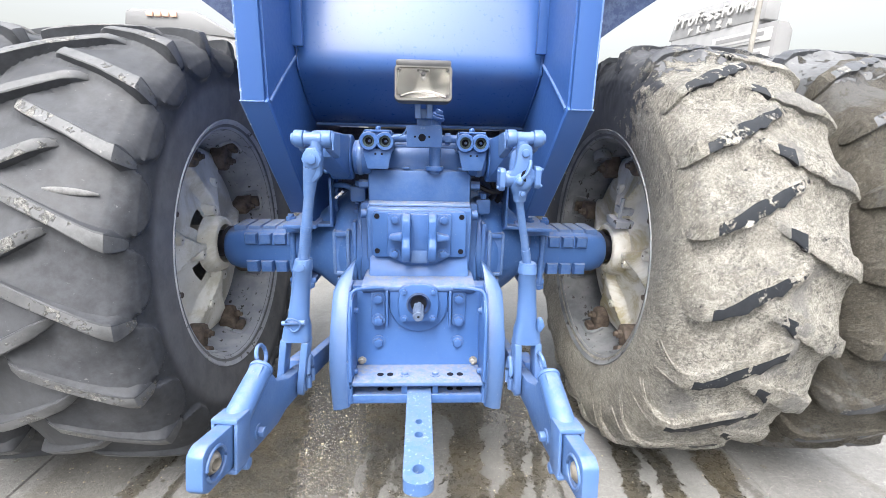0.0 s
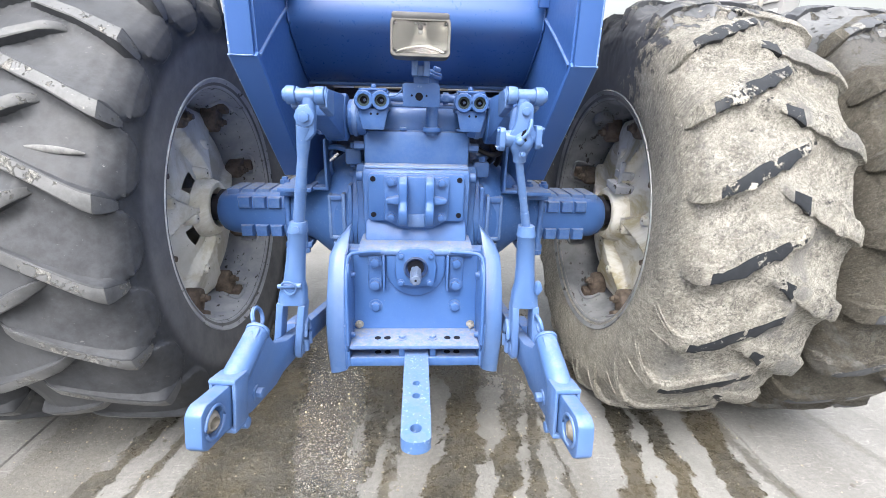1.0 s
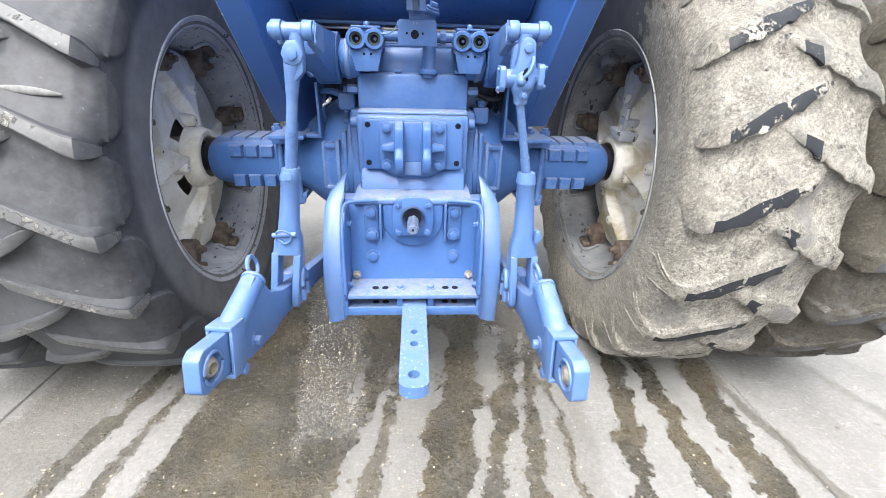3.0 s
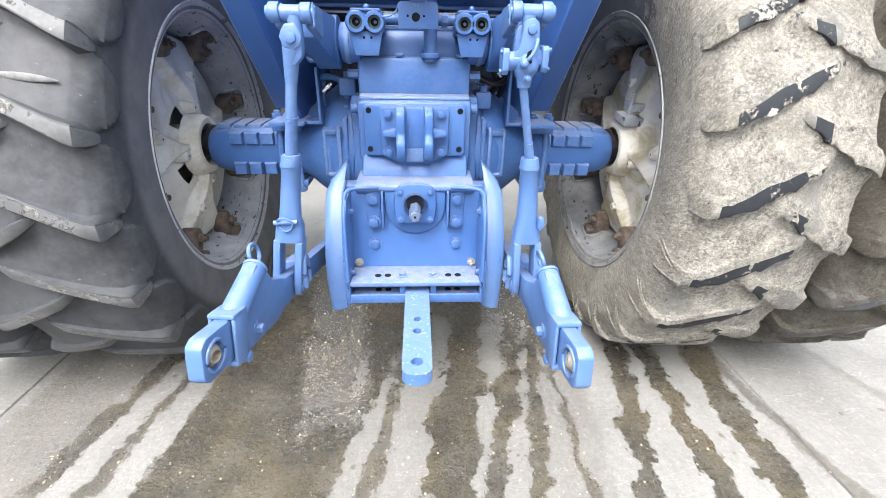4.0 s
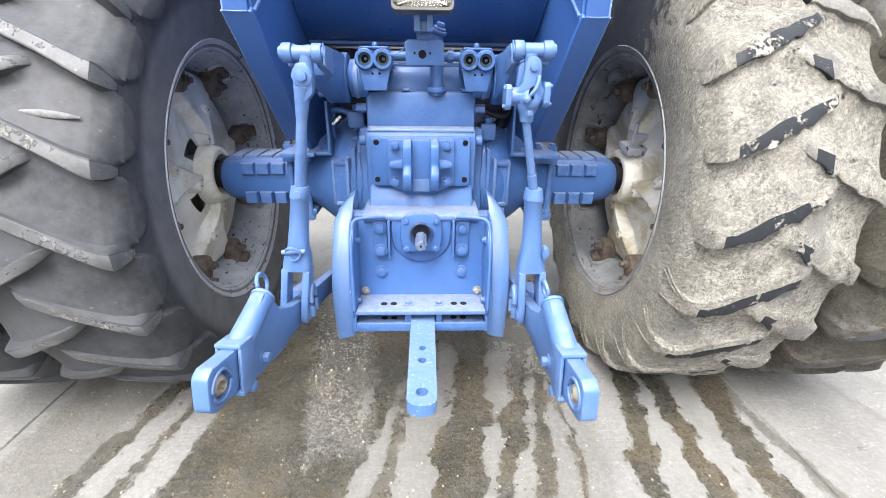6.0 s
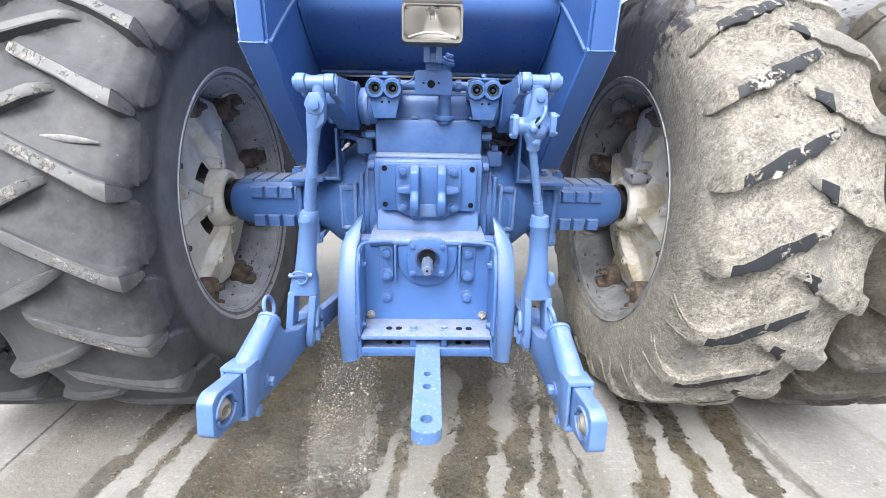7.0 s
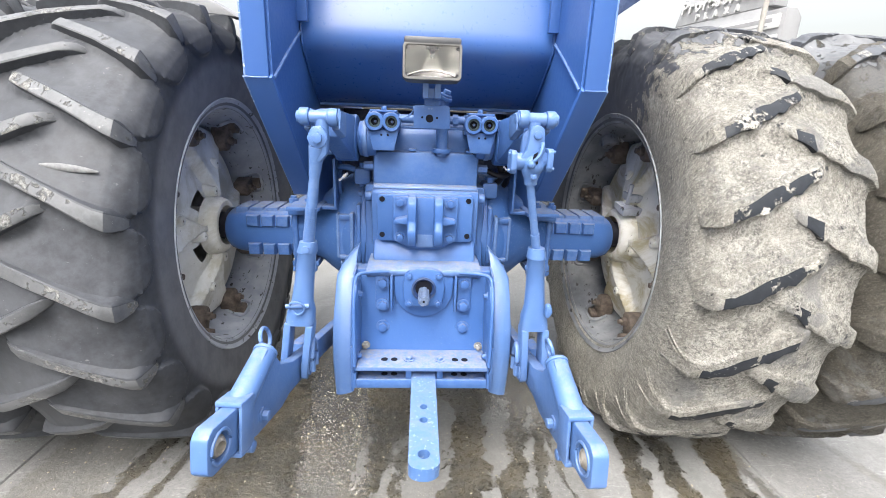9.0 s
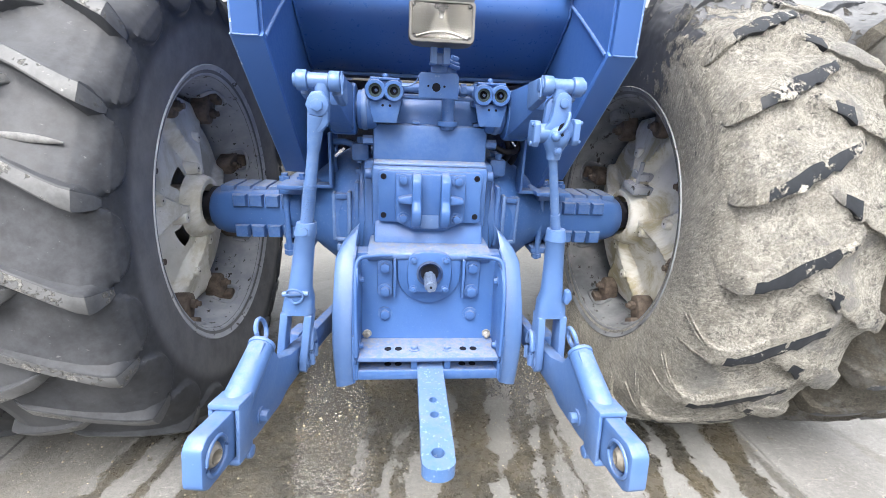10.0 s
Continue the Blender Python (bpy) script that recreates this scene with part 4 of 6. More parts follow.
for s in (-1, 1):
    for z in (0.790, 0.707, 0.625):
        bm = N()
        hexbolt(bm, (s * 0.141, 1.643 if z < 0.7 else 1.645, z), (0, -1, 0), 0.0165, 0.014)
        part("bolt", bm, BLUE, pto)
    bm = N()
    box(bm, (s * 0.118, 1.645, 0.695), (s * 0.166, 1.657, 0.822), 0.003)
    part("strap_plate", bm, BLUE, pto)
    bm = N()
    box(bm, (s * 0.106, 1.622, 0.690), (s * 0.114, 1.656, 0.820), 0.002)
    part("fin", bm, BLUE, pto)
    # folded side plate with the rounded lip along its top
    bm = N()
    prism(bm, [(1.500, 0.468), (1.500, 0.60), (1.525, 0.74), (1.560, 0.812), (1.69, 0.822), (1.69, 0.468)], "x", s * 0.217, s * 0.225, 0.002)
    part("side_plate", bm, BLUE, pto)
    bm = N()
    tube(bm, [(s * 0.222, 1.502, 0.47), (s * 0.222, 1.502, 0.60), (s * 0.224, 1.525, 0.74), (s * 0.226, 1.566, 0.806), (s * 0.218, 1.585, 0.834), (s * 0.19, 1.60, 0.840), (s * 0.118, 1.62, 0.838)], 0.0065, 10)
    part("folded_lip", bm, BLUE, pto)
    for yy, z in ((1.60, 0.762), (1.55, 0.560), (1.58, 0.50)):
        bm = N()
        hexbolt(bm, (s * 0.217, yy, z), (-s, 0, 0), 0.010, 0.010)
        part("bolt", bm, BLUE, pto)
    # flared guard: a strip bent round the side of the box, pointed at the top
    line = [(1.735, 0.890), (1.712, 0.868), (1.686, 0.840), (1.655, 0.806), (1.620, 0.764), (1.590, 0.718), (1.562, 0.672), (1.543, 0.622), (1.535, 0.572), (1.532, 0.522), (1.535, 0.472), (1.541, 0.424)]
    bm = N()
    loops = []
    for q, (y, z) in enumerate(line):
        t = q / (len(line) - 1)
        wide = 0.060 * min(1.0, t / 0.24) * (1.0 - 0.10 * max(0.0, t - 0.75) / 0.25) + 0.002
        x_in = 0.238 - 0.006 * max(0.0, 1 - t / 0.25)
        drop = 0.012 * max(0.0, t - 0.9) / 0.1
        loops.append([(s * (x_in + wide * w), y + dy, z - drop * w) for w, dy in ((0.0, 0.004), (0.03, 0.0), (0.5, -0.004), (0.88, 0.001), (0.97, 0.006), (1.0, 0.016), (1.0, 0.060), (0.86, 0.060), (0.84, 0.014), (0.5, 0.006), (0.0, 0.012))])
    skin(bm, loops, True, True)
    part("flared_guard", bm, BLUE_PALE_LIT, tractor, "curved blue steel guard plate")
    bm = N()
    box(bm, (s * 0.2265, 1.506, 0.450), (s * 0.2355, 1.60, 0.615), 0.003)
    part("edge_bar", bm, BLUE, pto)
    bm = N()
    prism(bm, [(1.530, 0.440), (1.515, 0.60), (1.545, 0.72), (1.60, 0.83), (1.68, 0.845), (1.68, 0.46)], "x", s * 0.2295, s * 0.2365, 0.002)
    part("guard_web", bm, BLUE, pto)
    # muddied bolts in the corners over the hanger
    bm = N()
    hexbolt(bm, (s * 0.198, 1.622, 0.562), (0, -1, 0), 0.010, 0.012)
    for i in range(5):
        ball(bm, (s * (0.198 + random.uniform(-0.010, 0.010)), 1.612 + random.uniform(-0.004, 0.006), 0.558 + random.uniform(-0.010, 0.008)), random.uniform(0.004, 0.008), 8, 6)
    part("muddy_bolt", bm, DRY_MUD, pto, "bolt under dried pale mud")

# drawbar hanger: two drilled plates with the bar between them
bm = N()
box(bm, (-0.2165, 1.500, 0.531), (0.2165, 1.655, 0.546), 0.003)
hanger = part("drawbar_hanger", bm, BLUE_WORN, tractor, "drilled blue drawbar hanger plates")
bm = N()
box(bm, (-0.2165, 1.500, 0.472), (0.2165, 1.655, 0.490), 0.003)
part("lower_plate", bm, BLUE, hanger)
bm = N()
box(bm, (-0.2165, 1.496, 0.470), (0.2165, 1.506, 0.502), 0.003)
part("lower_lip", bm, BLUE, hanger)
for x0 in (-0.128, -0.095, 0.112, 0.145):
    for z in (0.5463, 0.4903):
        bm = N()
        rod(bm, (x0, 1.552, z - 0.004), (x0, 1.552, z), 0.0115, seg=16)
        part("drilled_hole", bm, HOLE_SHADE, hanger)
for x0 in (-0.045, 0.06):
    bm = N()
    hexbolt(bm, (x0, 1.552, 0.546), (0, 0, 1), 0.013, 0.009)
    part("bolt", bm, BLUE_WORN, hanger)
    bm = N()
    box(bm, (x0 - 0.010, 1.515, 0.49), (x0 + 0.010, 1.60, 0.531), 0.002)
    part("spacer", bm, BLUE, hanger)


def drawbar():
    """A flat bar with a rounded end and three bores that go through it."""
    bm = N()
    w, z0, z1 = 0.040, 0.468, 0.505
    cx, y_in, y_out = 0.005, 1.75, 1.145
    holes = [(1.352, 0.0115), (1.292, 0.0125), (1.158, 0.0165)]
    seg = 16
    # strips between the bores; each bore sits in a square patch
    def rect(ya, yb):
        for z in (z0, z1):
            bm.faces.new([bm.verts.new(p) for p in ((cx - w, ya, z), (cx + w, ya, z), (cx + w, yb, z), (cx - w, yb, z))])
    last = y_in
    for y, r in holes:
        h = 0.025
        rect(last, y + h)
        last = y - h
        for z in (z0, z1):
            rim_, out_ = [], []
            for i in range(seg):
                a = 2 * math.pi * i / seg
                c, d = math.cos(a), math.sin(a)
                f = 1 / max(abs(c), abs(d))
                rim_.append(bm.verts.new((cx + r * c, y + r * d, z)))
                out_.append(bm.verts.new((cx + w * max(-1, min(1, c * f)), y + h * max(-1, min(1, d * f)), z)))
            for i in range(seg):
                j = (i + 1) % seg
                bm.faces.new((rim_[i], rim_[j], out_[j], out_[i]))
        a_ = [bm.verts.new((cx + r * math.cos(2 * math.pi * i / seg), y + r * math.sin(2 * math.pi * i / seg), z0)) for i in range(seg)]
        b_ = [bm.verts.new((v.co.x, v.co.y, z1)) for v in a_]
        for i in range(seg):
            bm.faces.new((a_[i], b_[i], b_[(i + 1) % seg], a_[(i + 1) % seg]))
    # rounded end
    arc = [(cx + w * math.cos(a), last - 0.028 * math.sin(a)) for a in [math.pi * i / 12 for i in range(13)]]
    for z in (z0, z1):
        bm.faces.new([bm.verts.new((x, y, z)) for x, y in arc])
    side = [(cx + w, y_in)] + arc + [(cx - w, y_in)]
    for (xa, ya), (xb, yb) in zip(side, side[1:]):
        bm.faces.new([bm.verts.new(p) for p in ((xa, ya, z0), (xb, yb, z0), (xb, yb, z1), (xa, ya, z1))])
    return part("drawbar", bm, BLUE_CHIPPED, tractor, "flat drilled blue drawbar with chipped paint")


drawbar()

# ---- side frames, tank and fenders ----
for s in (-1, 1):
    bm = N()
    prism(bm, [(1.495, 1.425), (1.495, 2.5), (3.3, 2.5), (3.3, 0.99), (1.96, 0.99), (1.88, 1.055)], "x", s * 0.418, s * 0.432, 0.0)
    frame_ = part("side_frame", bm, BLUE_FRAME, tractor, "blue welded steel side frame")
    bm = N()
    box(bm, (s * 0.424, 1.480, 1.42), (s * 0.486, 1.496, 2.5), 0.003)
    part("rear_flange", bm, BLUE_FRAME, frame_)
    bm = N()
    box(bm, (s * 0.432, 1.496, 1.44), (s * 0.470, 1.53, 2.5), 0.003)
    part("corner_bar", bm, BLUE_FRAME, frame_)
    bm = N()
    prism(bm, [(1.480, 1.422), (1.495, 1.434), (1.895, 1.059), (1.880, 1.044)], "x", s * 0.416, s * 0.490, 0.003)
    part("lower_flange", bm, BLUE_FRAME, frame_)
    # rolled outer edges of the frame, their paint knocked off in places
    bm = N()
    tube(bm, [(s * 0.489, 1.482, 1.424), (s * 0.4895, 1.62, 1.295), (s * 0.4895, 1.75, 1.173), (s * 0.489, 1.884, 1.047)], 0.0035, 8)
    tube(bm, [(s * 0.486, 1.482, 1.424), (s * 0.4865, 1.482, 1.80), (s * 0.486, 1.482, 2.49)], 0.0032, 8)
    part("edge_bead", bm, BLUE_EDGE, frame_, "chipped blue edge")
    bm = N()
    tube(bm, [(s * 0.426, 1.479, 1.423), (s * 0.45, 1.479, 1.422), (s * 0.484, 1.479, 1.423)], 0.0025, 8)
    tube(bm, [(s * 0.416, 1.50, 1.425), (s * 0.416, 1.64, 1.505), (s * 0.416, 1.79, 1.585)], 0.005, 8)
    part("weld_bead", bm, BLUE, frame_)
    bm = N()
    box(bm, (s * 0.385, 1.765, 1.615), (s * 0.418, 1.785, 2.5), 0.002)
    part("tank_angle", bm, BLUE_FRAME, frame_)
    bm = N()
    box(bm, (s * 0.395, 1.86, 0.985), (s * 0.52, 2.12, 1.0), 0.003)
    part("foot_plate", bm, BLUE, frame_)
    bm = N()
    box(bm, (s * 0.335, 1.88, 0.995), (s * 0.345, 1.96, 1.18), 0.003)
    box(bm, (s * 0.335, 1.90, 0.985), (s * 0.42, 1.96, 0.998), 0.003)
    part("gusset", bm, BLUE, frame_)
    # fender bracket: a curved web that rises outward from the frame
    bm = N()
    low = [(0.432, 1.555), (0.52, 1.590), (0.60, 1.640), (0.675, 1.700), (0.76, 1.765), (0.85, 1.828), (0.95, 1.895), (1.10, 1.98), (1.30, 2.06)]
    prism(bm, [(s * x, z) for x, z in low] + [(s * 1.30, 2.10), (s * 0.95, 2.02), (s * 0.432, 1.86)], "y", 2.10, 2.14, 0.0)
    # shade under the fender is put into the bracket's navy
    arm_ = part("fender_bracket", bm, NAVY_SHADE, tractor, "blue fender bracket with shade in its navy paint")
    bm = N()
    prism(bm, [(s * 0.432, 1.84), (s * 0.95, 2.00), (s * 1.30, 2.08), (s * 1.30, 2.10), (s * 0.95, 2.02), (s * 0.432, 1.86)], "y", 2.06, 2.75, 0.0)
    part("fender_top", bm, BLUE, arm_)

bm = N()
ZB = 1.56
arc = [(1.809, ZB - 0.012), (1.823, ZB - 0.028), (1.845, ZB - 0.046), (1.895, ZB - 0.086), (1.950, ZB - 0.126), (2.005, ZB - 0.160), (2.045, 1.382)]
prism(bm, [(2.04, 2.5), (1.815, ZB + 0.085), (1.806, ZB + 0.055), (1.801, ZB + 0.030), (1.801, ZB + 0.008)] + arc + [(2.62, 1.380), (2.62, 2.5)], "x", -0.417, 0.417, 0.0)
tank = part("fuel_tank", bm, BLUE_CLEAN, tractor, "glossy blue fuel tank with rounded lower edge")
bm = N()
tube(bm, [(-0.416, 2.045, 1.378), (-0.2, 2.043, 1.377), (0.2, 2.043, 1.377), (0.416, 2.045, 1.378)], 0.007, 8)
part("tank_lip", bm, BLUE_PALE_LIT, tank)
for s in (-1, 1):
    bm = N()
    tube(bm, [(s * 0.414, 1.795, 1.62), (s * 0.413, 1.797, ZB)] + [(s * 0.413, y, z) for y, z in arc], 0.004, 8)
    part("tank_seam", bm, BLUE_CLEAN, tank)
# added dark plate that closes the gap ahead and keeps the cavity shaded
bm = N()
box(bm, (-0.417, 2.58, 0.62), (0.417, 2.60, 1.372), 0.0)
part("cavity_backing", bm, NAVY_SHADE, tractor)

# ---- rockshaft, lift arms and lift rods ----
SH_Y, SH_Z = 1.83, 1.260
for s in (-1, 1):
    bm = N()
    rod(bm, (s * 0.165, SH_Y, SH_Z), (s * 0.345, SH_Y, SH_Z), 0.045, seg=40)
    rod(bm, (s * 0.175, SH_Y, SH_Z), (s * 0.235, SH_Y, SH_Z), 0.060, seg=40, bevel=0.004)
    shaft = part("rockshaft", bm, BLUE, tractor, "blue hydraulic rockshaft tube")
    bm = N()
    rod(bm, (s * 0.205, SH_Y, SH_Z), (s * 0.222, SH_Y, SH_Z), 0.064, seg=40, bevel=0.003)
    part("collar", bm, BLUE_WORN, shaft)
bm = N()
prism(bm, [(1.838, 1.210), (1.842, 1.240), (1.868, 1.300), (1.92, 1.316), (2.15, 1.316), (2.15, 1.210)], "x", -0.172, 0.172, 0.010)
part("lift_housing", bm, BLUE, tractor, "blue cast lift cylinder housing")
PIN = {-1: (1.391, 1.328), 1: (1.394, 1.342)}
for s in (-1, 1):
    py, pz = PIN[s]
    d = Vector((0, py - SH_Y, pz - SH_Z)).normalized()
    n = Vector((0, -d.z, d.y))
    n = n if n.z > 0 else -n
    c = Vector((0, SH_Y, SH_Z))
    p = Vector((0, py, pz))
    def yz(v):
        return (v.y, v.z)
    bm = N()
    # broad root that narrows towards the fork
    prism(bm, [yz(c + n * 0.076), yz(c + d * 0.12 + n * 0.064), yz(p - d * 0.105 + n * 0.040), yz(p - d * 0.105 - n * 0.038),
               yz(c + d * 0.12 - n * 0.066), yz(c - n * 0.078)], "x", s * 0.244, s * 0.314, 0.014)
    rod(bm, (s * 0.240, SH_Y, SH_Z), (s * 0.318, SH_Y, SH_Z), 0.080, seg=40, bevel=0.008)
    arm = part("lift_arm", bm, BLUE, tractor, "blue forked lift arm")
    for x0, x1 in ((0.230, 0.255), (0.301, 0.326)):
        bm = N()
        prism(bm, [yz(p - d * 0.13 + n * 0.036), yz(p - d * 0.03 + n * 0.027), yz(p - d * 0.03 - n * 0.027), yz(p - d * 0.13 - n * 0.036)], "x", s * x0, s * x1, 0.008)
        rod(bm, (s * x0, py, pz), (s * x1, py, pz), 0.0225, seg=28, bevel=0.004)
        part("fork_eye", bm, BLUE_PALE_LIT, arm)
    bm = N()
    rod(bm, (s * 0.221, py, pz), (s * 0.333, py, pz), 0.015, seg=24, bevel=0.002)
    rod(bm, (s * 0.256, py, pz), (s * 0.300, py, pz), 0.017, seg=24)
    part("cross_pin", bm, BLUE_PALE_LIT, arm)
    bm = N()
    rod(bm, (s * 0.225, py - 0.013, pz - 0.026), (s * 0.225, py - 0.013, pz + 0.022), 0.0024, seg=8)
    part("split_pin", bm, BLUE_PALE_LIT, arm)

CLEV = {-1: Vector((-0.384, 1.42, 0.598)), 1: Vector((0.342, 1.42, 0.588))}
TIP = {-1: Vector((-0.430, 0.985, 0.682)), 1: Vector((0.357, 0.99, 0.648))}
# where the rods' upper ends hang below their first fitting
HANG = {-1: Vector((0.008, -0.009, -0.044)), 1: Vector((0.0, -0.011, -0.023))}


def clevis(s, top, z_top, parent):
    """The lower half of a lift rod: collar, socket, and a fork with an open window."""
    c = CLEV[s]
    up = (top - c).normalized()
    def at(h, x, y):
        v = c + up * h
        return (v.x + x, v.y + y, v.z)
    H0 = (z_top - c.z) / up.z
    bm = N()
    rings = []
    # from the socket (round) down to the fork's shoulder (oblong)
    for h, hx, hy in ((H0, 0.024, 0.024), (H0 - 0.03, 0.0285, 0.0285), (H0 - 0.035, 0.0255, 0.0255), (H0 - 0.12, 0.0275, 0.027), (H0 - 0.18, 0.031, 0.029), (0.190, 0.038, 0.030), (0.150, 0.041, 0.030)):
        ring = []
        for i in range(28):
            a = 2 * math.pi * i / 28
            cc, dd = math.cos(a), math.sin(a)
            sq = (abs(cc) ** 4 + abs(dd) ** 4) ** -0.25 if h < 0.2 else 1.0
            ring.append(bm.verts.new(at(h, hx * cc * sq, hy * dd * sq)))
        rings.append(ring)
    for a, b in zip(rings, rings[1:]):
        for i in range(28):
            bm.faces.new((a[i], a[(i + 1) % 28], b[(i + 1) % 28], b[i]))
    bm.faces.new(rings[0])
    bm.faces.new(rings[-1][::-1])
    body = part("clevis", bm, BLUE_PALE_LIT, parent)
    for side in (-1, 1):
        bm = N()
        x0, x1 = (0.020, 0.041) if side > 0 else (-0.041, -0.020)
        m = Matrix.Translation(c) @ Vector((0, 0, 1)).rotation_difference(up).to_matrix().to_4x4()
        pr = [(-0.030, 0.153), (0.030, 0.153), (0.033, 0.02), (0.028, -0.018), (0.012, -0.034), (-0.012, -0.034), (-0.028, -0.018), (-0.033, 0.02)]
        prism(bm, pr, "x", x0, x1, 0.005, m)
        part("prong", bm, BLUE_PALE_LIT, body)
    bm = N()
    rod(bm, c + Vector((-0.048, 0, 0)), c + Vector((0.048, 0, 0)), 0.0135, seg=20)
    rod(bm, c + Vector((-0.056 if s > 0 else 0.040, 0, 0)), c + Vector((-0.040 if s > 0 else 0.056, 0, 0)), 0.017, seg=6, bevel=0.002)
    rod(bm, c + Vector((-0.044 if s > 0 else 0.039, 0, 0)), c + Vector((-0.039 if s > 0 else 0.044, 0, 0)), 0.025, seg=24)
    part("clevis_bolt", bm, BLUE_PALE_LIT, body)
    # slotted ear beside the fork
    bm = N()
    e = c + Vector((-s * 0.052, 0.012, 0.03))
    tube(bm, [e + Vector((0, -0.02, -0.04)), e + Vector((0, -0.025, 0.02)), e + Vector((0, 0, 0.055)), e + Vector((0, 0.025, 0.02)), e + Vector((0, 0.02, -0.04))], 0.008, 8)
    part("slot_ear", bm, BLUE_PALE_LIT, body)
    return body


# rod with a plain eye bolt
top = Vector((-0.288, 1.385, 1.320)) + HANG[-1]
bm = N()
neck = Vector((-0.328, 1.42, 0.99))
dn = (neck - top).normalized()
rod(bm, top + dn * 0.02, top + dn * 0.10, 0.021, 0.0145, seg=24)
rod(bm, top + dn * 0.10, neck, 0.0135, 0.0155, seg=24)
lift_l = part("lift_rod", bm, BLUE_PALE_LIT, tractor, "blue threaded lift rod, its lit tone painted in")
bm = N()
for i in range(16):
    q = neck - dn * (0.012 + i * 0.0062)
    rod(bm, q, q - dn * 0.0034, 0.0160, seg=20)
part("thread", bm, BLUE_PALE_LIT, lift_l)
bm = N()
prism(bm, [(-0.318, 1.325), (-0.305, 1.352), (-0.275, 1.355), (-0.258, 1.33), (-0.262, 1.27), (-0.285, 1.245), (-0.305, 1.25), (-0.316, 1.28)], "y", 1.372, 1.412, 0.007)
rod(bm, (-0.279, 1.40, 1.33), (-0.279, 1.40, 1.372), 0.020, seg=20)
part("eye_block", bm, BLUE_PALE_LIT, lift_l)
bm = N()
hexbolt(bm, (-0.288, 1.372, 1.318), (0, -1, 0), 0.017, 0.012)
rod(bm, (-0.288, 1.372, 1.318), (-0.288, 1.366, 1.318), 0.031, seg=8, bevel=0.002)
part("eye_bolt", bm, BLUE_PALE_LIT, lift_l)
for ob in lift_l.children:
    if not ob.name.startswith("thread"):
        ob.matrix_basis = Matrix.Translation(HANG[-1] + Vector((-0.279, 1.392, 1.340))) @ Matrix.Scale(0.83, 4) @ Matrix.Translation((0.279, -1.392, -1.340))
clev_l = clevis(-1, Vector((-0.327, 1.418, 1.0)), 0.995, lift_l)
bm = N()
LP = pose(0.018, 0, 0)
tube(bm, [(-0.398, 1.392, 0.800), (-0.395, 1.380, 0.822), (-0.376, 1.376, 0.828), (-0.358, 1.380, 0.815), (-0.362, 1.384, 0.795), (-0.380, 1.384, 0.786), (-0.398, 1.392, 0.800)], 0.003, 8)
rod(bm, (-0.410, 1.388, 0.810), (-0.345, 1.388, 0.812), 0.007, seg=12)
bmesh.ops.transform(bm, matrix=LP, verts=bm.verts)
part("lynch_pin", bm, BLUE_PALE_LIT, lift_l)
bm = N()
rod(bm, (-0.330, 1.394, 0.978), (-0.330, 1.388, 0.978), 0.010, seg=14)
part("grease_nipple", bm, BLUE_PALE_LIT, lift_l)

# rod with the levelling gearbox
bm = N()
tr = Vector((0.272, 1.39, 1.20)) + HANG[1]
nr = Vector((0.318, 1.42, 0.985))
dr = (nr - tr).normalized()
rod(bm, tr - dr * 0.04, nr, 0.0108, seg=24)
rod(bm, nr - dr * 0.05, nr, 0.0128, seg=24)
lift_r = part("lift_rod", bm, BLUE_PALE_LIT, tractor, "blue lift rod with levelling gearbox, its lit tone painted in")
bm = N()
eye = [(0.276 + 0.024 * math.cos(a), 1.330 + 0.024 * math.sin(a)) for a in [math.pi * i / 12 for i in range(13)]]
prism(bm, eye + [(0.249, 1.300), (0.244, 1.272), (0.226, 1.256), (0.232, 1.232), (0.320, 1.232), (0.322, 1.258), (0.304, 1.276), (0.302, 1.300)], "y", 1.368, 1.394, 0.005)
rod(bm, (0.272, 1.40, 1.33), (0.272, 1.40, 1.362), 0.020, seg=20)
part("eye_plate", bm, BLUE_PALE_LIT, lift_r)
bm = N()
eye = [(0.262 + 0.024 * math.cos(a), 1.318 + 0.024 * math.sin(a)) for a in [math.pi * i / 12 for i in range(13)]]
prism(bm, eye + [(0.234, 1.25), (0.30, 1.25)], "y", 1.398, 1.424, 0.005)
part("eye_plate", bm, BLUE_PALE_LIT, lift_r)
bm = N()
rod(bm, (0.277, 1.360, 1.325), (0.277, 1.370, 1.325), 0.013, seg=24, bevel=0.003)
part("eye_bolt", bm, BLUE_PALE_LIT, lift_r)
bm = N()
rod(bm, (0.212, 1.392, 1.240), (0.318, 1.392, 1.247), 0.027, 0.025, seg=28, bevel=0.004)
ball(bm, (0.275, 1.384, 1.232), 0.036, 28, 18)
lathe(bm, [(-0.060, 0.0), (-0.060, 0.020), (-0.038, 0.023), (-0.032, 0.026), (-0.012, 0.036), (0.004, 0.034), (0.004, 0.0)], 28, closed=False)
bmesh.ops.transform(bm, matrix=Matrix.Translation((0.272, 1.39, 1.228)) @ pose(0, 0, 0, 0, -90, 0), verts=bm.verts[-28 * 7:])
gearbox = part("levelling_gearbox", bm, BLUE_PALE_LIT, lift_r, "blue bevel gearbox with end caps, its lit tone painted in")
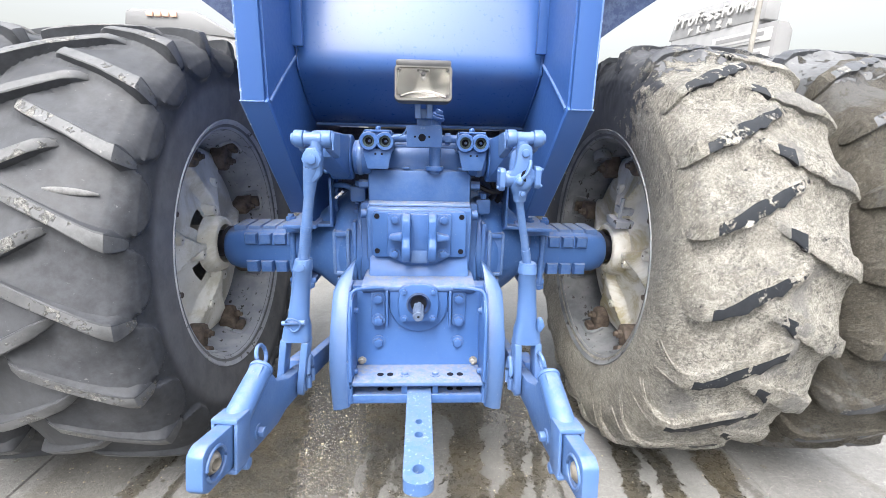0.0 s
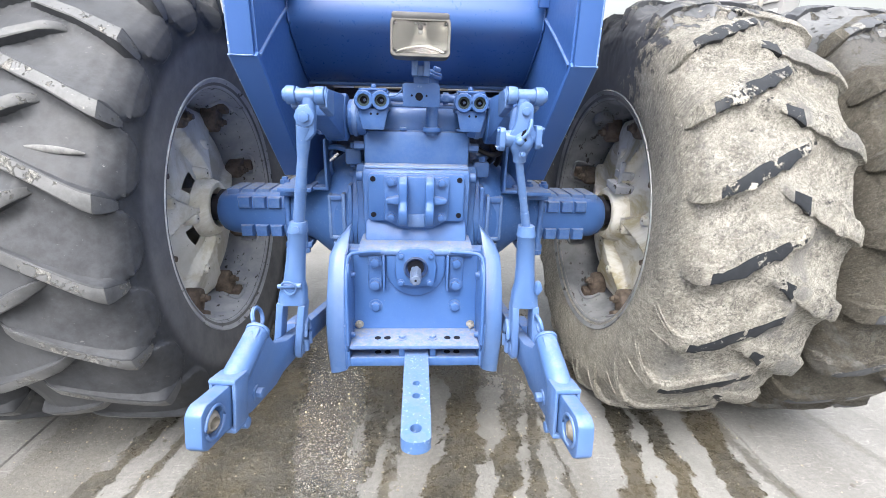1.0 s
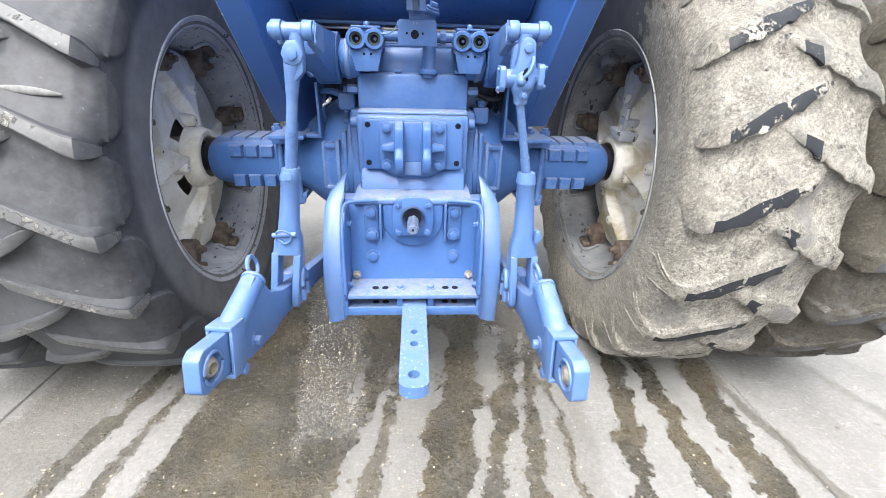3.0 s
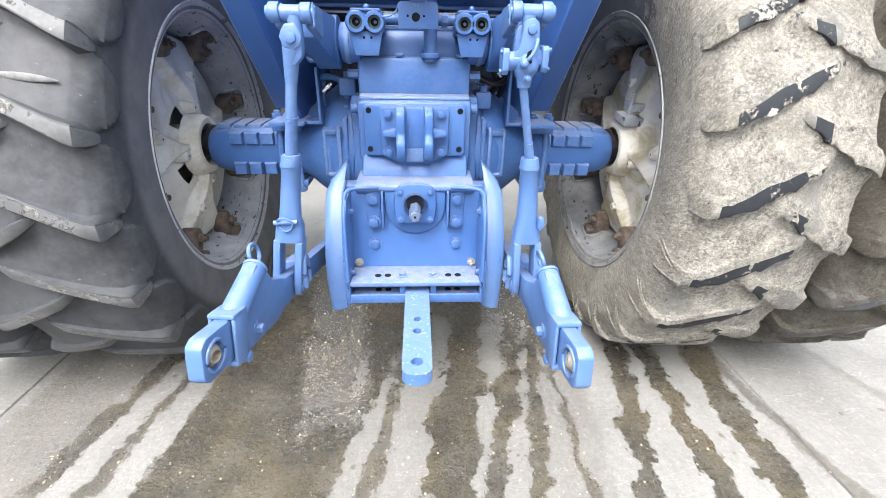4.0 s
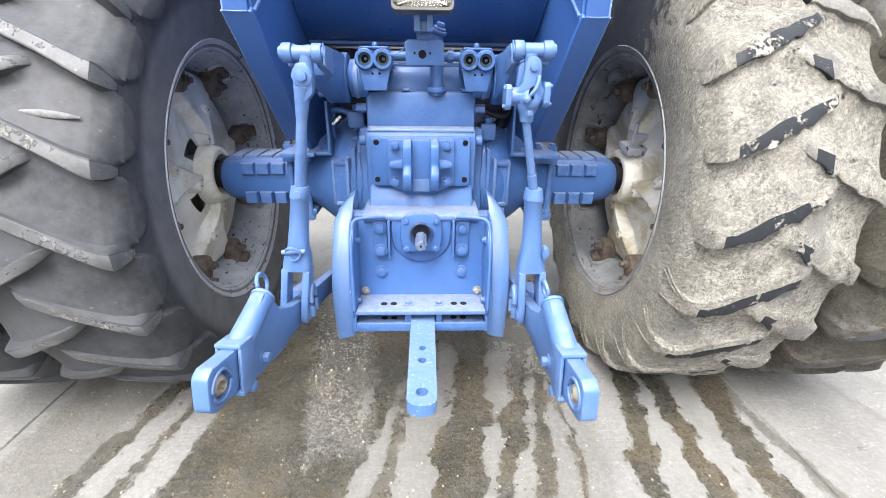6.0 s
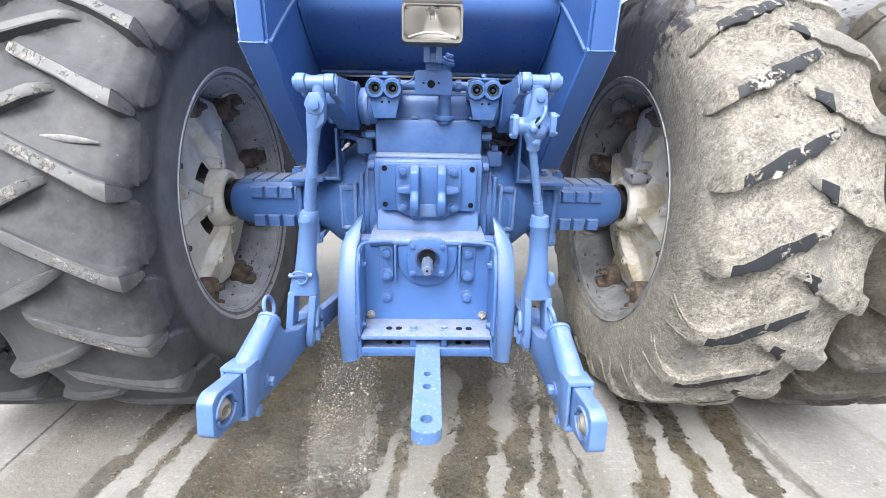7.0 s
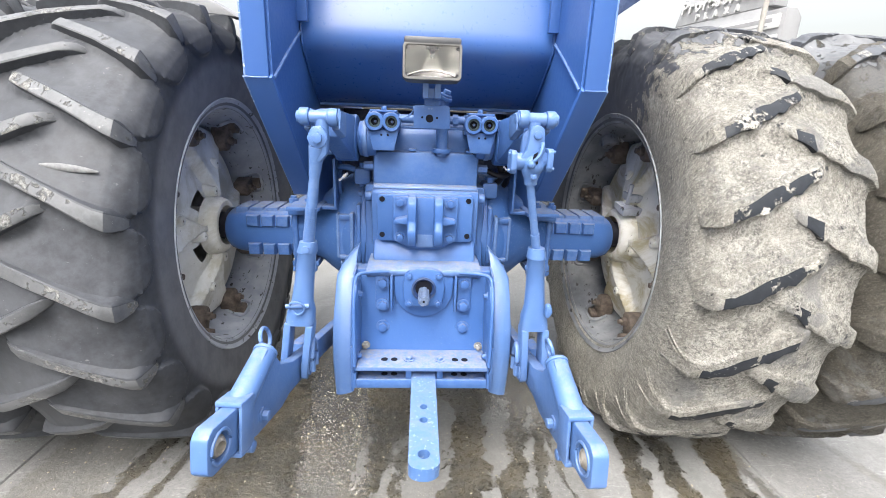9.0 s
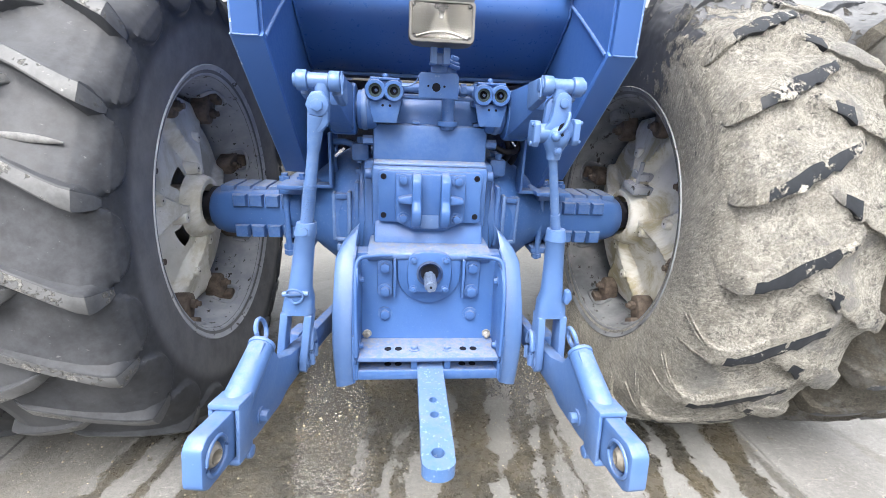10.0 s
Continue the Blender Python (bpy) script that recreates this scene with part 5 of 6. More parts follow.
for x0, x1, zc in ((0.198, 0.216, 1.240), (0.312, 0.331, 1.248)):
    bm = N()
    prism(bm, [(1.356, zc - 0.022), (1.356, zc + 0.026), (1.366, zc + 0.036), (1.416, zc + 0.036), (1.424, zc + 0.026), (1.424, zc - 0.026), (1.414, zc - 0.036), (1.366, zc - 0.036)], "x", x0, x1, 0.003)
    part("end_cap", bm, BLUE_PALE_LIT, lift_r)
    for yy, zz in ((1.37, 0.026), (1.37, -0.026)):
        bm = N()
        e = 1 if x0 > 0.27 else -1
        hexbolt(bm, (x1 if e > 0 else x0, yy, zc + zz), (e, 0, 0), 0.006, 0.006, False)
        part("cap_bolt", bm, BLUE_PALE_LIT, lift_r)
bm = N()
tube(bm, [(0.262, 1.352, 1.240), (0.272, 1.345, 1.252), (0.284, 1.346, 1.268), (0.291, 1.352, 1.290), (0.293, 1.362, 1.300)], 0.006, 10)
ball(bm, (0.260, 1.352, 1.236), 0.014, 18, 12)
part("crank_stub", bm, BLUE_PALE_LIT, lift_r)
bm = N()
prism(bm, [(0.262, 1.254), (0.266, 1.268), (0.276, 1.274), (0.274, 1.258), (0.280, 1.240), (0.276, 1.236)], "y", 1.3455, 1.3495, 0.0)
part("dark_slot", bm, HOLE_SHADE, lift_r)
bm = N()
hexbolt(bm, (0.273, 1.362, 1.196), (0, -1, 0), 0.008, 0.008)
part("plug_bolt", bm, BLUE_PALE_LIT, lift_r)
for ob in lift_r.children:
    ob.matrix_basis = Matrix.Translation(HANG[1] + Vector((0.274, 1.392, 1.340))) @ Matrix.Scale(0.82, 4) @ Matrix.Translation((-0.274, -1.392, -1.340))
clev_r = clevis(1, Vector((0.318, 1.42, 1.0)), 0.990, lift_r)
bm = N()
prism(bm, [(0.352, 0.792), (0.362, 0.786), (0.374, 0.806), (0.366, 0.830), (0.354, 0.826)], "y", 1.375, 1.398, 0.004)
part("latch", bm, BLUE_PALE_LIT, lift_r)

# ---- lower links ----
for s in (-1, 1):
    c, tip = CLEV[s], TIP[s]
    d = (tip - c).normalized()
    lat = Vector((0, 0, 1)).cross(d).normalized()
    up = d.cross(lat).normalized()
    up = up if up.z > 0 else -up
    m = Matrix.Translation(c) @ Matrix((d, -lat, up)).transposed().to_4x4()
    # local x runs to the tip, y across, z up
    bm = N()
    prism(bm, [(-0.06, -0.038), (-0.06, 0.036), (0.07, 0.042), (0.150, 0.064), (0.205, 0.124), (0.235, 0.134), (0.270, 0.108), (0.345, 0.056),
               (0.366, 0.056), (0.366, -0.054), (0.28, -0.066), (0.14, -0.062), (0.09, -0.046)], "y", -0.018, 0.018, 0.006)
    bmesh.ops.transform(bm, matrix=m, verts=bm.verts)
    link = part("lower_link", bm, BLUE_PALE_LIT, tractor, "blue telescopic lower link with ball end, its lit tone painted in")
    piv = Vector((s * 0.325, 1.80, 0.545))
    bm = N()
    dd = (c - piv).normalized()
    l2 = Vector((0, 0, 1)).cross(dd).normalized()
    u2 = dd.cross(l2).normalized()
    m2 = Matrix.Translation(piv) @ Matrix((dd, -l2, u2)).transposed().to_4x4()
    L2 = (c - piv).length
    prism(bm, [(-0.05, -0.036), (-0.05, 0.036), (L2 + 0.03, 0.036), (L2 + 0.03, -0.036)], "y", -0.0155, 0.0155, 0.005, m2)
    part("front_bar", bm, BLUE, link)
    bm = N()
    box(bm, (L2 - 0.17, 0.0155 if s < 0 else -0.055, -0.045), (L2 - 0.075, 0.055 if s < 0 else -0.0155, 0.040), 0.006, m2)
    part("sway_pad", bm, BLUE, link)
    # latch housing, a rounded bar along the upper edge
    bm = N()
    rod(bm, (0.212, 0, 0.114), (0.345, 0, 0.034), 0.028, 0.031, seg=28, bevel=0.004, m=m)
    rod(bm, (0.206, 0, 0.118), (0.214, 0, 0.113), 0.0305, seg=28, bevel=0.002, m=m)
    part("latch_housing", bm, BLUE_PALE_LIT, link)
    bm = N()
    k_ = [m @ Vector((0.184 + 0.025 * math.cos(2 * math.pi * i / 14), 0.012 + 0.006 * math.sin(2 * math.pi * i / 14), 0.144 + 0.025 * math.sin(2 * math.pi * i / 14))) for i in range(15)]
    tube(bm, k_, 0.0055, 8, 2)
    rod(bm, (0.194, 0.005, 0.114), (0.206, 0, 0.128), 0.009, seg=12, m=m)
    part("pull_ring", bm, BLUE_PALE_LIT, link)
    # sleeve at the mouth, open at its end
    bm = N()
    for lo, hi in (((0.325, -0.031, 0.050), (0.386, 0.031, 0.063)), ((0.325, -0.031, -0.063), (0.386, 0.031, -0.050)), ((0.325, -0.031, -0.058), (0.384, -0.021, 0.058)), ((0.325, 0.021, -0.058), (0.384, 0.031, 0.058))):
        box(bm, lo, hi, 0.005, m)
    part("sleeve", bm, BLUE_PALE_LIT, link)
    for side in (-1, 1):
        bm = N()
        hexbolt(bm, m @ Vector((0.262, side * 0.018, -0.024)), (m.to_3x3() @ Vector((0, side, 0))), 0.0135, 0.014)
        part("cross_bolt", bm, BLUE_PALE_LIT, link)
    bm = N()
    rod(bm, (0.330, -0.032, -0.066), (0.330, 0.032, -0.066), 0.014, seg=16, bevel=0.003, m=m)
    part("stop_pin", bm, BLUE_PALE_LIT, link)
    # ball end: a thick plate with a bored eye
    bm = N()
    seg, r = 28, 0.030
    ring_o, ring_i = [], []
    ex = 0.445
    for i in range(seg):
        a = 2 * math.pi * i / seg
        cc, sn = math.cos(a), math.sin(a)
        if cc >= 0:
            ox, oz = 0.046 * min(1.0, cc * 1.25), 0.050 * max(-1.0, min(1.0, sn * 1.12))
        else:
            f = 1 / max(abs(cc), abs(sn))
            ox, oz = 0.125 * max(-1, cc * f), (0.050 if abs(sn) > abs(cc) * 0.9 else 0.045) * max(-1, min(1, sn * f))
        ring_o.append((ex + ox, oz))
        ring_i.append((ex + r * cc, r * sn))
    lay = {}
    for nm, ring in (("o", ring_o), ("i", ring_i)):
        for w in (-0.018, 0.018):
            lay[nm, w] = [bm.verts.new((x, w, z)) for x, z in ring]
    for i in range(seg):
        j = (i + 1) % seg
        for w in (-0.018, 0.018):
            bm.faces.new((lay["o", w][i], lay["o", w][j], lay["i", w][j], lay["i", w][i]))
        for nm in "oi":
            bm.faces.new((lay[nm, -0.018][i], lay[nm, -0.018][j], lay[nm, 0.018][j], lay[nm, 0.018][i]))
    soften(bm, 0.004)
    bmesh.ops.transform(bm, matrix=m, verts=bm.verts)
    end = part("ball_end", bm, BLUE_PALE_LIT, link)
    bm = N()
    for w in (-0.0185, 0.0185):
        rr = [m @ Vector((ex + 0.034 * math.cos(2 * math.pi * i / 20), w, 0.034 * math.sin(2 * math.pi * i / 20))) for i in range(21)]
        tube(bm, rr, 0.004, 8, 1)
    part("eye_rim", bm, BLUE_PALE_LIT, link)
    bm = lathe(N(), [(-0.022, 0.013), (-0.020, 0.017), (-0.011, 0.024), (0.0, 0.0265), (0.011, 0.024), (0.020, 0.017), (0.022, 0.013), (0.0, 0.013)], 28)
    bmesh.ops.transform(bm, matrix=m @ Matrix.Translation((ex, 0, 0)) @ pose(0, 0, 0, 20, 0, 102), verts=bm.verts)
    part("swivel_ball", bm, plain("bare_rusty_ball" + ("" if s < 0 else "_worn"), (0.24, 0.22, 0.19), 0.5, 0.3, 0.35, 40), link, "bare rusty swivel ball")

# ---- hydraulic couplers ----
SEAL = plain("grey_coupler_seal", (0.030, 0.046, 0.052), 0.7, 0.0, 0.3, 60, spec=0.2)
for x0, pair in ((-0.148, (-0.176, -0.120)), (0.182, (0.155, 0.208))):
    bm = N()
    box(bm, (x0 - 0.052, 1.775, 1.283), (x0 + 0.052, 1.87, 1.352), 0.006)
    box(bm, (x0 - 0.046, 1.765, 1.350), (x0 + 0.046, 1.85, 1.358), 0.003)
    valve = part("hydraulic_coupler_block", bm, BLUE, tractor, "blue hydraulic coupler block with two sockets")
    for x in pair:
        bm = lathe(N(), [(0.0, 0.020), (0.0, 0.0285), (0.004, 0.0315), (0.040, 0.0315), (0.040, 0.012), (0.022, 0.012), (0.022, 0.020)], 36)
        bmesh.ops.transform(bm, matrix=pose(x, 1.737, 1.320, 0, 0, 90), verts=bm.verts)
        part("socket", bm, BLUE, valve)
        bm = lathe(N(), [(0.008, 0.0125), (0.008, 0.0195), (0.016, 0.0198), (0.016, 0.0125)], 32)
        bmesh.ops.transform(bm, matrix=pose(x, 1.737, 1.320, 0, 0, 90), verts=bm.verts)
        part("seal", bm, SEAL, valve)
        bm = N()
        rod(bm, (x, 1.757, 1.320), (x, 1.775, 1.320), 0.013, seg=20)
        part("bore", bm, HOLE_SHADE, valve)
        bm = N()
        rod(bm, (x + 0.002, 1.748, 1.320), (x + 0.002, 1.76, 1.320), 0.0045, seg=12)
        part("poppet", bm, NAVY_SHADE, valve)
    bm = N()
    ball(bm, (x0, 1.80, 1.362), 0.010, 12, 8)
    part("cap_nut", bm, BLUE, valve)
    bm = N()
    prism(bm, [(x0 - 0.050, 1.294), (x0 + 0.052, 1.294), (x0 + 0.036, 1.226), (x0 - 0.034, 1.226)], "y", 1.752, 1.762, 0.002)
    part("valve_bracket", bm, BLUE, valve)
    for xx, zz in ((x0 - 0.006, 1.277), (x0 + 0.016, 1.277)):
        bm = N()
        rod(bm, (xx, 1.7512, zz), (xx, 1.758, zz), 0.004, seg=10)
        part("bracket_hole", bm, HOLE_SHADE, valve)
bm = N()
rod(bm, (-0.10, 1.80, 1.332), (0.14, 1.80, 1.332), 0.014, seg=20)
rod(bm, (0.088, 1.80, 1.332), (0.106, 1.80, 1.332), 0.020, seg=6)
rod(bm, (-0.10, 1.805, 1.305), (0.14, 1.805, 1.305), 0.006, seg=12)
part("cross_pipe", bm, BLUE, tractor)
bm = N()
rod(bm, (0.052, 1.80, 1.21), (0.052, 1.80, 1.395), 0.021, seg=28)
rod(bm, (0.052, 1.80, 1.22), (0.052, 1.80, 1.236), 0.032, seg=28, bevel=0.003)
neck_ = part("filler_pipe", bm, BLUE, tractor, "blue oil filler pipe with square-headed plug")
bm = N()
pm = pose(0.056, 1.795, 1.398, 18, 14, 20)
rod(bm, (0, 0, 0), (0, 0, 0.012), 0.026, seg=28, bevel=0.003, m=pm)
rod(bm, (0, 0, 0.012), (0, 0, 0.020), 0.021, seg=28, bevel=0.003, m=pm)
box(bm, (-0.011, -0.011, 0.02), (0.011, 0.011, 0.034), 0.003, pm)
part("filler_plug", bm, BLUE, neck_)

# ---- socket plate and work lamp ----
bm = N()
prism(bm, [(-0.046, 1.304), (-0.046, 1.366), (-0.040, 1.376), (0.066, 1.376), (0.073, 1.366), (0.073, 1.304)], "y", 1.716, 1.723, 0.0015)
box(bm, (-0.012, 1.718, 1.370), (0.036, 1.726, 1.40), 0.002)
plate = part("socket_plate", bm, BLUE, tractor, "blue drilled socket mounting plate")
for x, z, r in ((0.006, 1.335, 0.0125), (-0.018, 1.338, 0.0035), (0.030, 1.338, 0.0035), (0.003, 1.366, 0.003), (0.012, 1.366, 0.003)):
    bm = N()
    rod(bm, (x, 1.7152, z), (x, 1.72, z), r, seg=20)
    part("plate_hole", bm, HOLE_SHADE if z < 1.35 else BLUE_PALE_LIT, plate)

LAMP_GREY = plain("dark_grey_lamp_plastic", (0.050, 0.051, 0.056), 0.55, 0.0, 0.2, 18)
LAMP_RIM = plain("faded_grey_lamp_bezel", (0.105, 0.102, 0.098), 0.5, 0.0, 0.2, 20)
REFLECT = plain("aged_lamp_reflector", (0.33, 0.32, 0.30), 0.30, 0.9, 0.12, 14, 0.02, 0.001)
k = Nodes("clear_lamp_glass")
k.bsdf.inputs["Transmission Weight"].default_value = 1.0
k.bsdf.inputs["IOR"].default_value = 1.45
LENS = k.done((0.97, 0.97, 0.95), 0.04)

lm = pose(0.008, 1.62, 1.495, -4, 0, 0)


def loop_rect(w, h, r, y, n=6, taper=1.0):
    pts = []
    for cx, cz, a0 in ((w - r, h - r, 0), (-(w - r), h - r, 90), (-(w - r), -(h - r), 180), (w - r, -(h - r), 270)):
        for i in range(n + 1):
            a = radians(a0 + 90 * i / n)
            pts.append(((cx + r * math.cos(a)) * (taper if cz > 0 else 1.0), y, cz + r * math.sin(a)))
    return pts


bm = skin(N(), [loop_rect(0.079, 0.043, 0.012, -0.012), loop_rect(0.086, 0.052, 0.014, -0.010), loop_rect(0.088, 0.054, 0.014, 0.006), loop_rect(0.084, 0.055, 0.014, 0.03),
                loop_rect(0.070, 0.050, 0.02, 0.075), loop_rect(0.045, 0.03, 0.02, 0.095)], False, True)
box(bm, (-0.083, -0.018, 0.046), (0.083, 0.055, 0.066), 0.006)
bmesh.ops.transform(bm, matrix=lm, verts=bm.verts)
lamp = part("work_lamp", bm, LAMP_GREY, tractor, "rectangular grey work lamp with clear lens")
bm = skin(N(), [loop_rect(0.080, 0.044, 0.011, -0.016), loop_rect(0.086, 0.051, 0.013, -0.016), loop_rect(0.086, 0.051, 0.013, -0.008), loop_rect(0.080, 0.044, 0.011, -0.008), loop_rect(0.080, 0.044, 0.011, -0.016)])
bmesh.ops.transform(bm, matrix=lm, verts=bm.verts)
part("bezel", bm, LAMP_RIM, lamp)
bm = N()
grid = {}
for i in range(25):
    for j in range(13):
        u, v = i / 12 - 1, j / 6 - 1
        yy = 0.055 - 0.022 * v * v - 0.050 * max(0.0, abs(u) - 0.30 + 0.20 * v) ** 0.8
        yy += 0.0016 * (i % 2) if abs(u) > 0.35 else 0.0
        grid[i, j] = bm.verts.new((u * 0.079, max(yy, -0.003), v * 0.043))
for i in range(24):
    for j in range(12):
        bm.faces.new((grid[i, j], grid[i + 1, j], grid[i + 1, j + 1], grid[i, j + 1]))
bmesh.ops.transform(bm, matrix=lm, verts=bm.verts)
part("reflector", bm, REFLECT, lamp, "aged silver lamp reflector")
# lower lip of the reflector, bowed up in the middle
bm = N()
loops = []
for i in range(17):
    u = i / 8 - 1
    zc = -0.036 + 0.017 * (1 - u * u)
    loops.append([(u * 0.072, 0.016, zc - 0.002), (u * 0.072, -0.002, zc - 0.0035), (u * 0.072, -0.002, zc), (u * 0.072, 0.030, zc + 0.003)])
skin(bm, loops, True, True)
bmesh.ops.transform(bm, matrix=lm, verts=bm.verts)
part("reflector_lip", bm, REFLECT, lamp)
for x0, z0 in ((-0.072, 0.036), (0.072, 0.036), (-0.072, -0.036), (0.072, -0.036)):
    bm = N()
    rod(bm, (x0, 0.002, z0), (x0, -0.006, z0), 0.005, seg=10, m=lm)
    part("corner_screw", bm, BLACK, lamp)

bm = N()
rod(bm, (0, 0.012, 0.030), (0, 0.03, 0.030), 0.008, seg=16, m=lm)
box(bm, (-0.018, 0.010, 0.034), (0.018, 0.03, 0.041), 0.002, lm)
part("bulb_shield", bm, BLACK, lamp)
bm = N()
ball(bm, (0, 0.02, 0.018), 0.007, 12, 8, lm)
part("bulb", bm, STEEL, lamp)
bm = N()
box(bm, (-0.081, -0.0125, -0.045), (0.081, -0.0085, 0.045), 0.001, lm)
lens = part("lens", bm, LENS, lamp)
lens.visible_shadow = False
bm = N()
box(bm, (-0.012, 1.672, 1.396), (0.034, 1.680, 1.425), 0.002)
box(bm, (-0.012, 1.668, 1.440), (0.034, 1.680, 1.452), 0.002)
part("lamp_foot", bm, BLUE_PALE_LIT, lamp)
for x0, x1 in ((-0.018, 0.001), (0.019, 0.038)):
    bm = N()
    box(bm, (x0, 1.655, 1.395), (x1, 1.668, 1.447), 0.003)
    box(bm, (x0, 1.66, 1.395), (x1, 1.725, 1.402), 0.003)
    part("lamp_bracket", bm, BLUE_PALE_LIT, lamp)

# ---- hoses, fittings and wires in the cavity ----
hoses = [
    ([(0.21, 1.95, 1.27), (0.27, 1.93, 1.20), (0.30, 1.96, 1.12), (0.26, 2.05, 1.06)], 0.012, BLACK),
    ([(0.24, 1.97, 1.28), (0.31, 1.96, 1.19), (0.33, 2.00, 1.10), (0.30, 2.1, 1.04)], 0.012, BLACK),
    ([(0.22, 1.90, 1.16), (0.28, 1.90, 1.135), (0.33, 1.94, 1.15), (0.36, 2.05, 1.25)], 0.010, BLACK),
    ([(-0.36, 1.98, 1.25), (-0.33, 1.95, 1.15), (-0.335, 1.96, 1.05), (-0.30, 2.05, 1.0)], 0.011, BLUE),
    ([(-0.24, 1.90, 1.08), (-0.25, 1.90, 1.13), (-0.29, 1.90, 1.15), (-0.33, 1.93, 1.145)], 0.011, BLUE),
    ([(-0.37, 1.92, 1.21), (-0.35, 1.90, 1.20), (-0.30, 1.95, 1.22)], 0.008, BLUE),
    ([(-0.113, 1.762, 1.345), (-0.095, 1.735, 1.335), (-0.070, 1.728, 1.338), (-0.052, 1.724, 1.352), (-0.044, 1.722, 1.372)], 0.0022, BLUE_PALE_LIT),
]
for pts, r, mt in hoses:
    part("hose" if mt is BLACK else "pipe", tube(N(), pts, r), mt, tractor)
bm = N()
rod(bm, (-0.322, 1.885, 1.102), (-0.290, 1.885, 1.130), 0.006, seg=8)
rod(bm, (-0.306, 1.885, 1.116), (-0.298, 1.885, 1.123), 0.010, seg=6)
part("pipe_fitting", bm, BRIGHT, tractor, "bright steel pipe union")
bm = N()
rod(bm, (0.300, 1.93, 1.165), (0.312, 1.92, 1.15), 0.008, seg=6)
part("pipe_fitting", bm, BRIGHT, tractor, "bright steel pipe union")
for x0, z0 in ((-0.235, 1.15), (0.245, 1.11)):
    bm = N()
    box(bm, (x0 - 0.03, 1.87, z0 - 0.06), (x0 + 0.03, 1.96, z0), 0.01)
    rod(bm, (x0, 1.88, z0), (x0, 1.88, z0 + 0.02), 0.012, seg=6)
    part("valve_body", bm, BLUE, tractor)

# ================= beyond the tractor =================
SIGN_GREY = plain("grey_sign_paint", (0.27, 0.273, 0.280), 0.6, 0.0, 0.08, 3)
SIGN_LIGHT = plain("pale_sign_paint", (0.20, 0.201, 0.206), 0.6, 0.0, 0.06, 3)
SIGN_WHITE = plain("white_sign_panel", (0.42, 0.42, 0.42), 0.5, 0.0, 0.04, 3)
SIGN_DARK = plain("dark_sign_lettering", (0.22, 0.22, 0.225), 0.6, 0.0, 0.1, 5)
sx = 6.72
sign = thing("plaza_sign", "grey roadside sign with raised white lettering and tenant panels", "sign", (0, 0, 0))
bm = N()
box(bm, (sx, 9.75, 0.0), (sx + 0.55, 12.75, 3.92), 0.03)
body = part("cabinet", bm, SIGN_GREY, sign)
bm = N()
prism(bm, [(12.85, 3.92), (12.60, 4.52), (9.6, 4.52), (9.6, 3.92)], "x", sx - 0.004, sx + 0.40, 0.02)
part("header", bm, SIGN_GREY, sign)
bm = N()
prism(bm, [(sx + 0.0, 0.0), (sx + 0.0, 3.82), (sx + 0.30, 3.82), (sx + 0.46, 3.67), (sx + 0.46, 0.0)], "y", 9.2, 9.75, 0.02)
part("end_pillar", bm, SIGN_LIGHT, sign)
for z0, z1 in ((3.45, 3.72), (3.05, 3.32)):
    bm = N()
    box(bm, (sx - 0.03, 9.3, z0), (sx, 11.09, z1), 0.01)
    pan = part("tenant_panel", bm, SIGN_WHITE, sign)
    bm = N()
    box(bm, (sx - 0.034, 9.5, z0 + 0.12), (sx - 0.028, 10.95, z0 + 0.21), 0.0)
    part("lettering_bar", bm, SIGN_DARK, pan)
    bm = N()
    box(bm, (sx - 0.034, 9.6, z0 + 0.04), (sx - 0.028, 10.9, z0 + 0.07), 0.0)
    part("lettering_bar", bm, SIGN_DARK, pan)


def lettering(text, size, m, depth, mat, parent, gap=1.0, slant=0.0):
    """Raised letters, each one a part of its own."""
    def letter(body):
        cu = bpy.data.curves.new("letter", "FONT")
        cu.body, cu.size, cu.extrude, cu.space_character, cu.shear, cu.offset = body, size, depth, gap, slant, 0.012
        tmp = bpy.data.objects.new("tmp", cu)
        me = bpy.data.meshes.new_from_object(tmp)
        bpy.data.objects.remove(tmp)
        return me
    for i, ch in enumerate(text):
        me = letter(ch)
        shift = max(v.co.x for v in letter(text[:i + 1]).vertices) - max(v.co.x for v in me.vertices)
        me.materials.append(mat)
        ob = new("letter", me)
        ob.parent = parent
        ob.matrix_basis = m @ Matrix.Translation((shift, 0, 0))


face = Matrix(((0, 0, -1, 0), (-1, 0, 0, 0), (0, 1, 0, 0), (0, 0, 0, 1)))
lettering("Professional", 0.40, Matrix.Translation((sx - 0.035, 12.60, 4.18)) @ face, 0.04, SIGN_WHITE, sign, 1.38, 0.18)
lettering("PLAZA", 0.19, Matrix.Translation((sx - 0.03, 12.02, 3.965)) @ face, 0.03, SIGN_WHITE, sign, 3.4)

sign.matrix_world = Matrix.Translation((sx, 12.75, 0)) @ pose(0, 0, 0, 0, 0, 13.9) @ Matrix.Diagonal((1, 0.83, 1, 1)) @ Matrix.Translation((-sx, -12.75, 0))

bm = N()
rod(bm, (0, 0, 0), (0, 0, 6.5), 0.042, 0.04, seg=20)
pole = new("steel_pole", mesh_of("steel_pole", bm, plain("weathered_pole_paint", (0.25, 0.24, 0.22), 0.6, 0.0, 0.15, 6)))
pole.matrix_world = pose(5.45, 7.9, 0, 0, 1.2, 0)
tagged(pole, "pale galvanised steel pole standing before the sign", "pole")

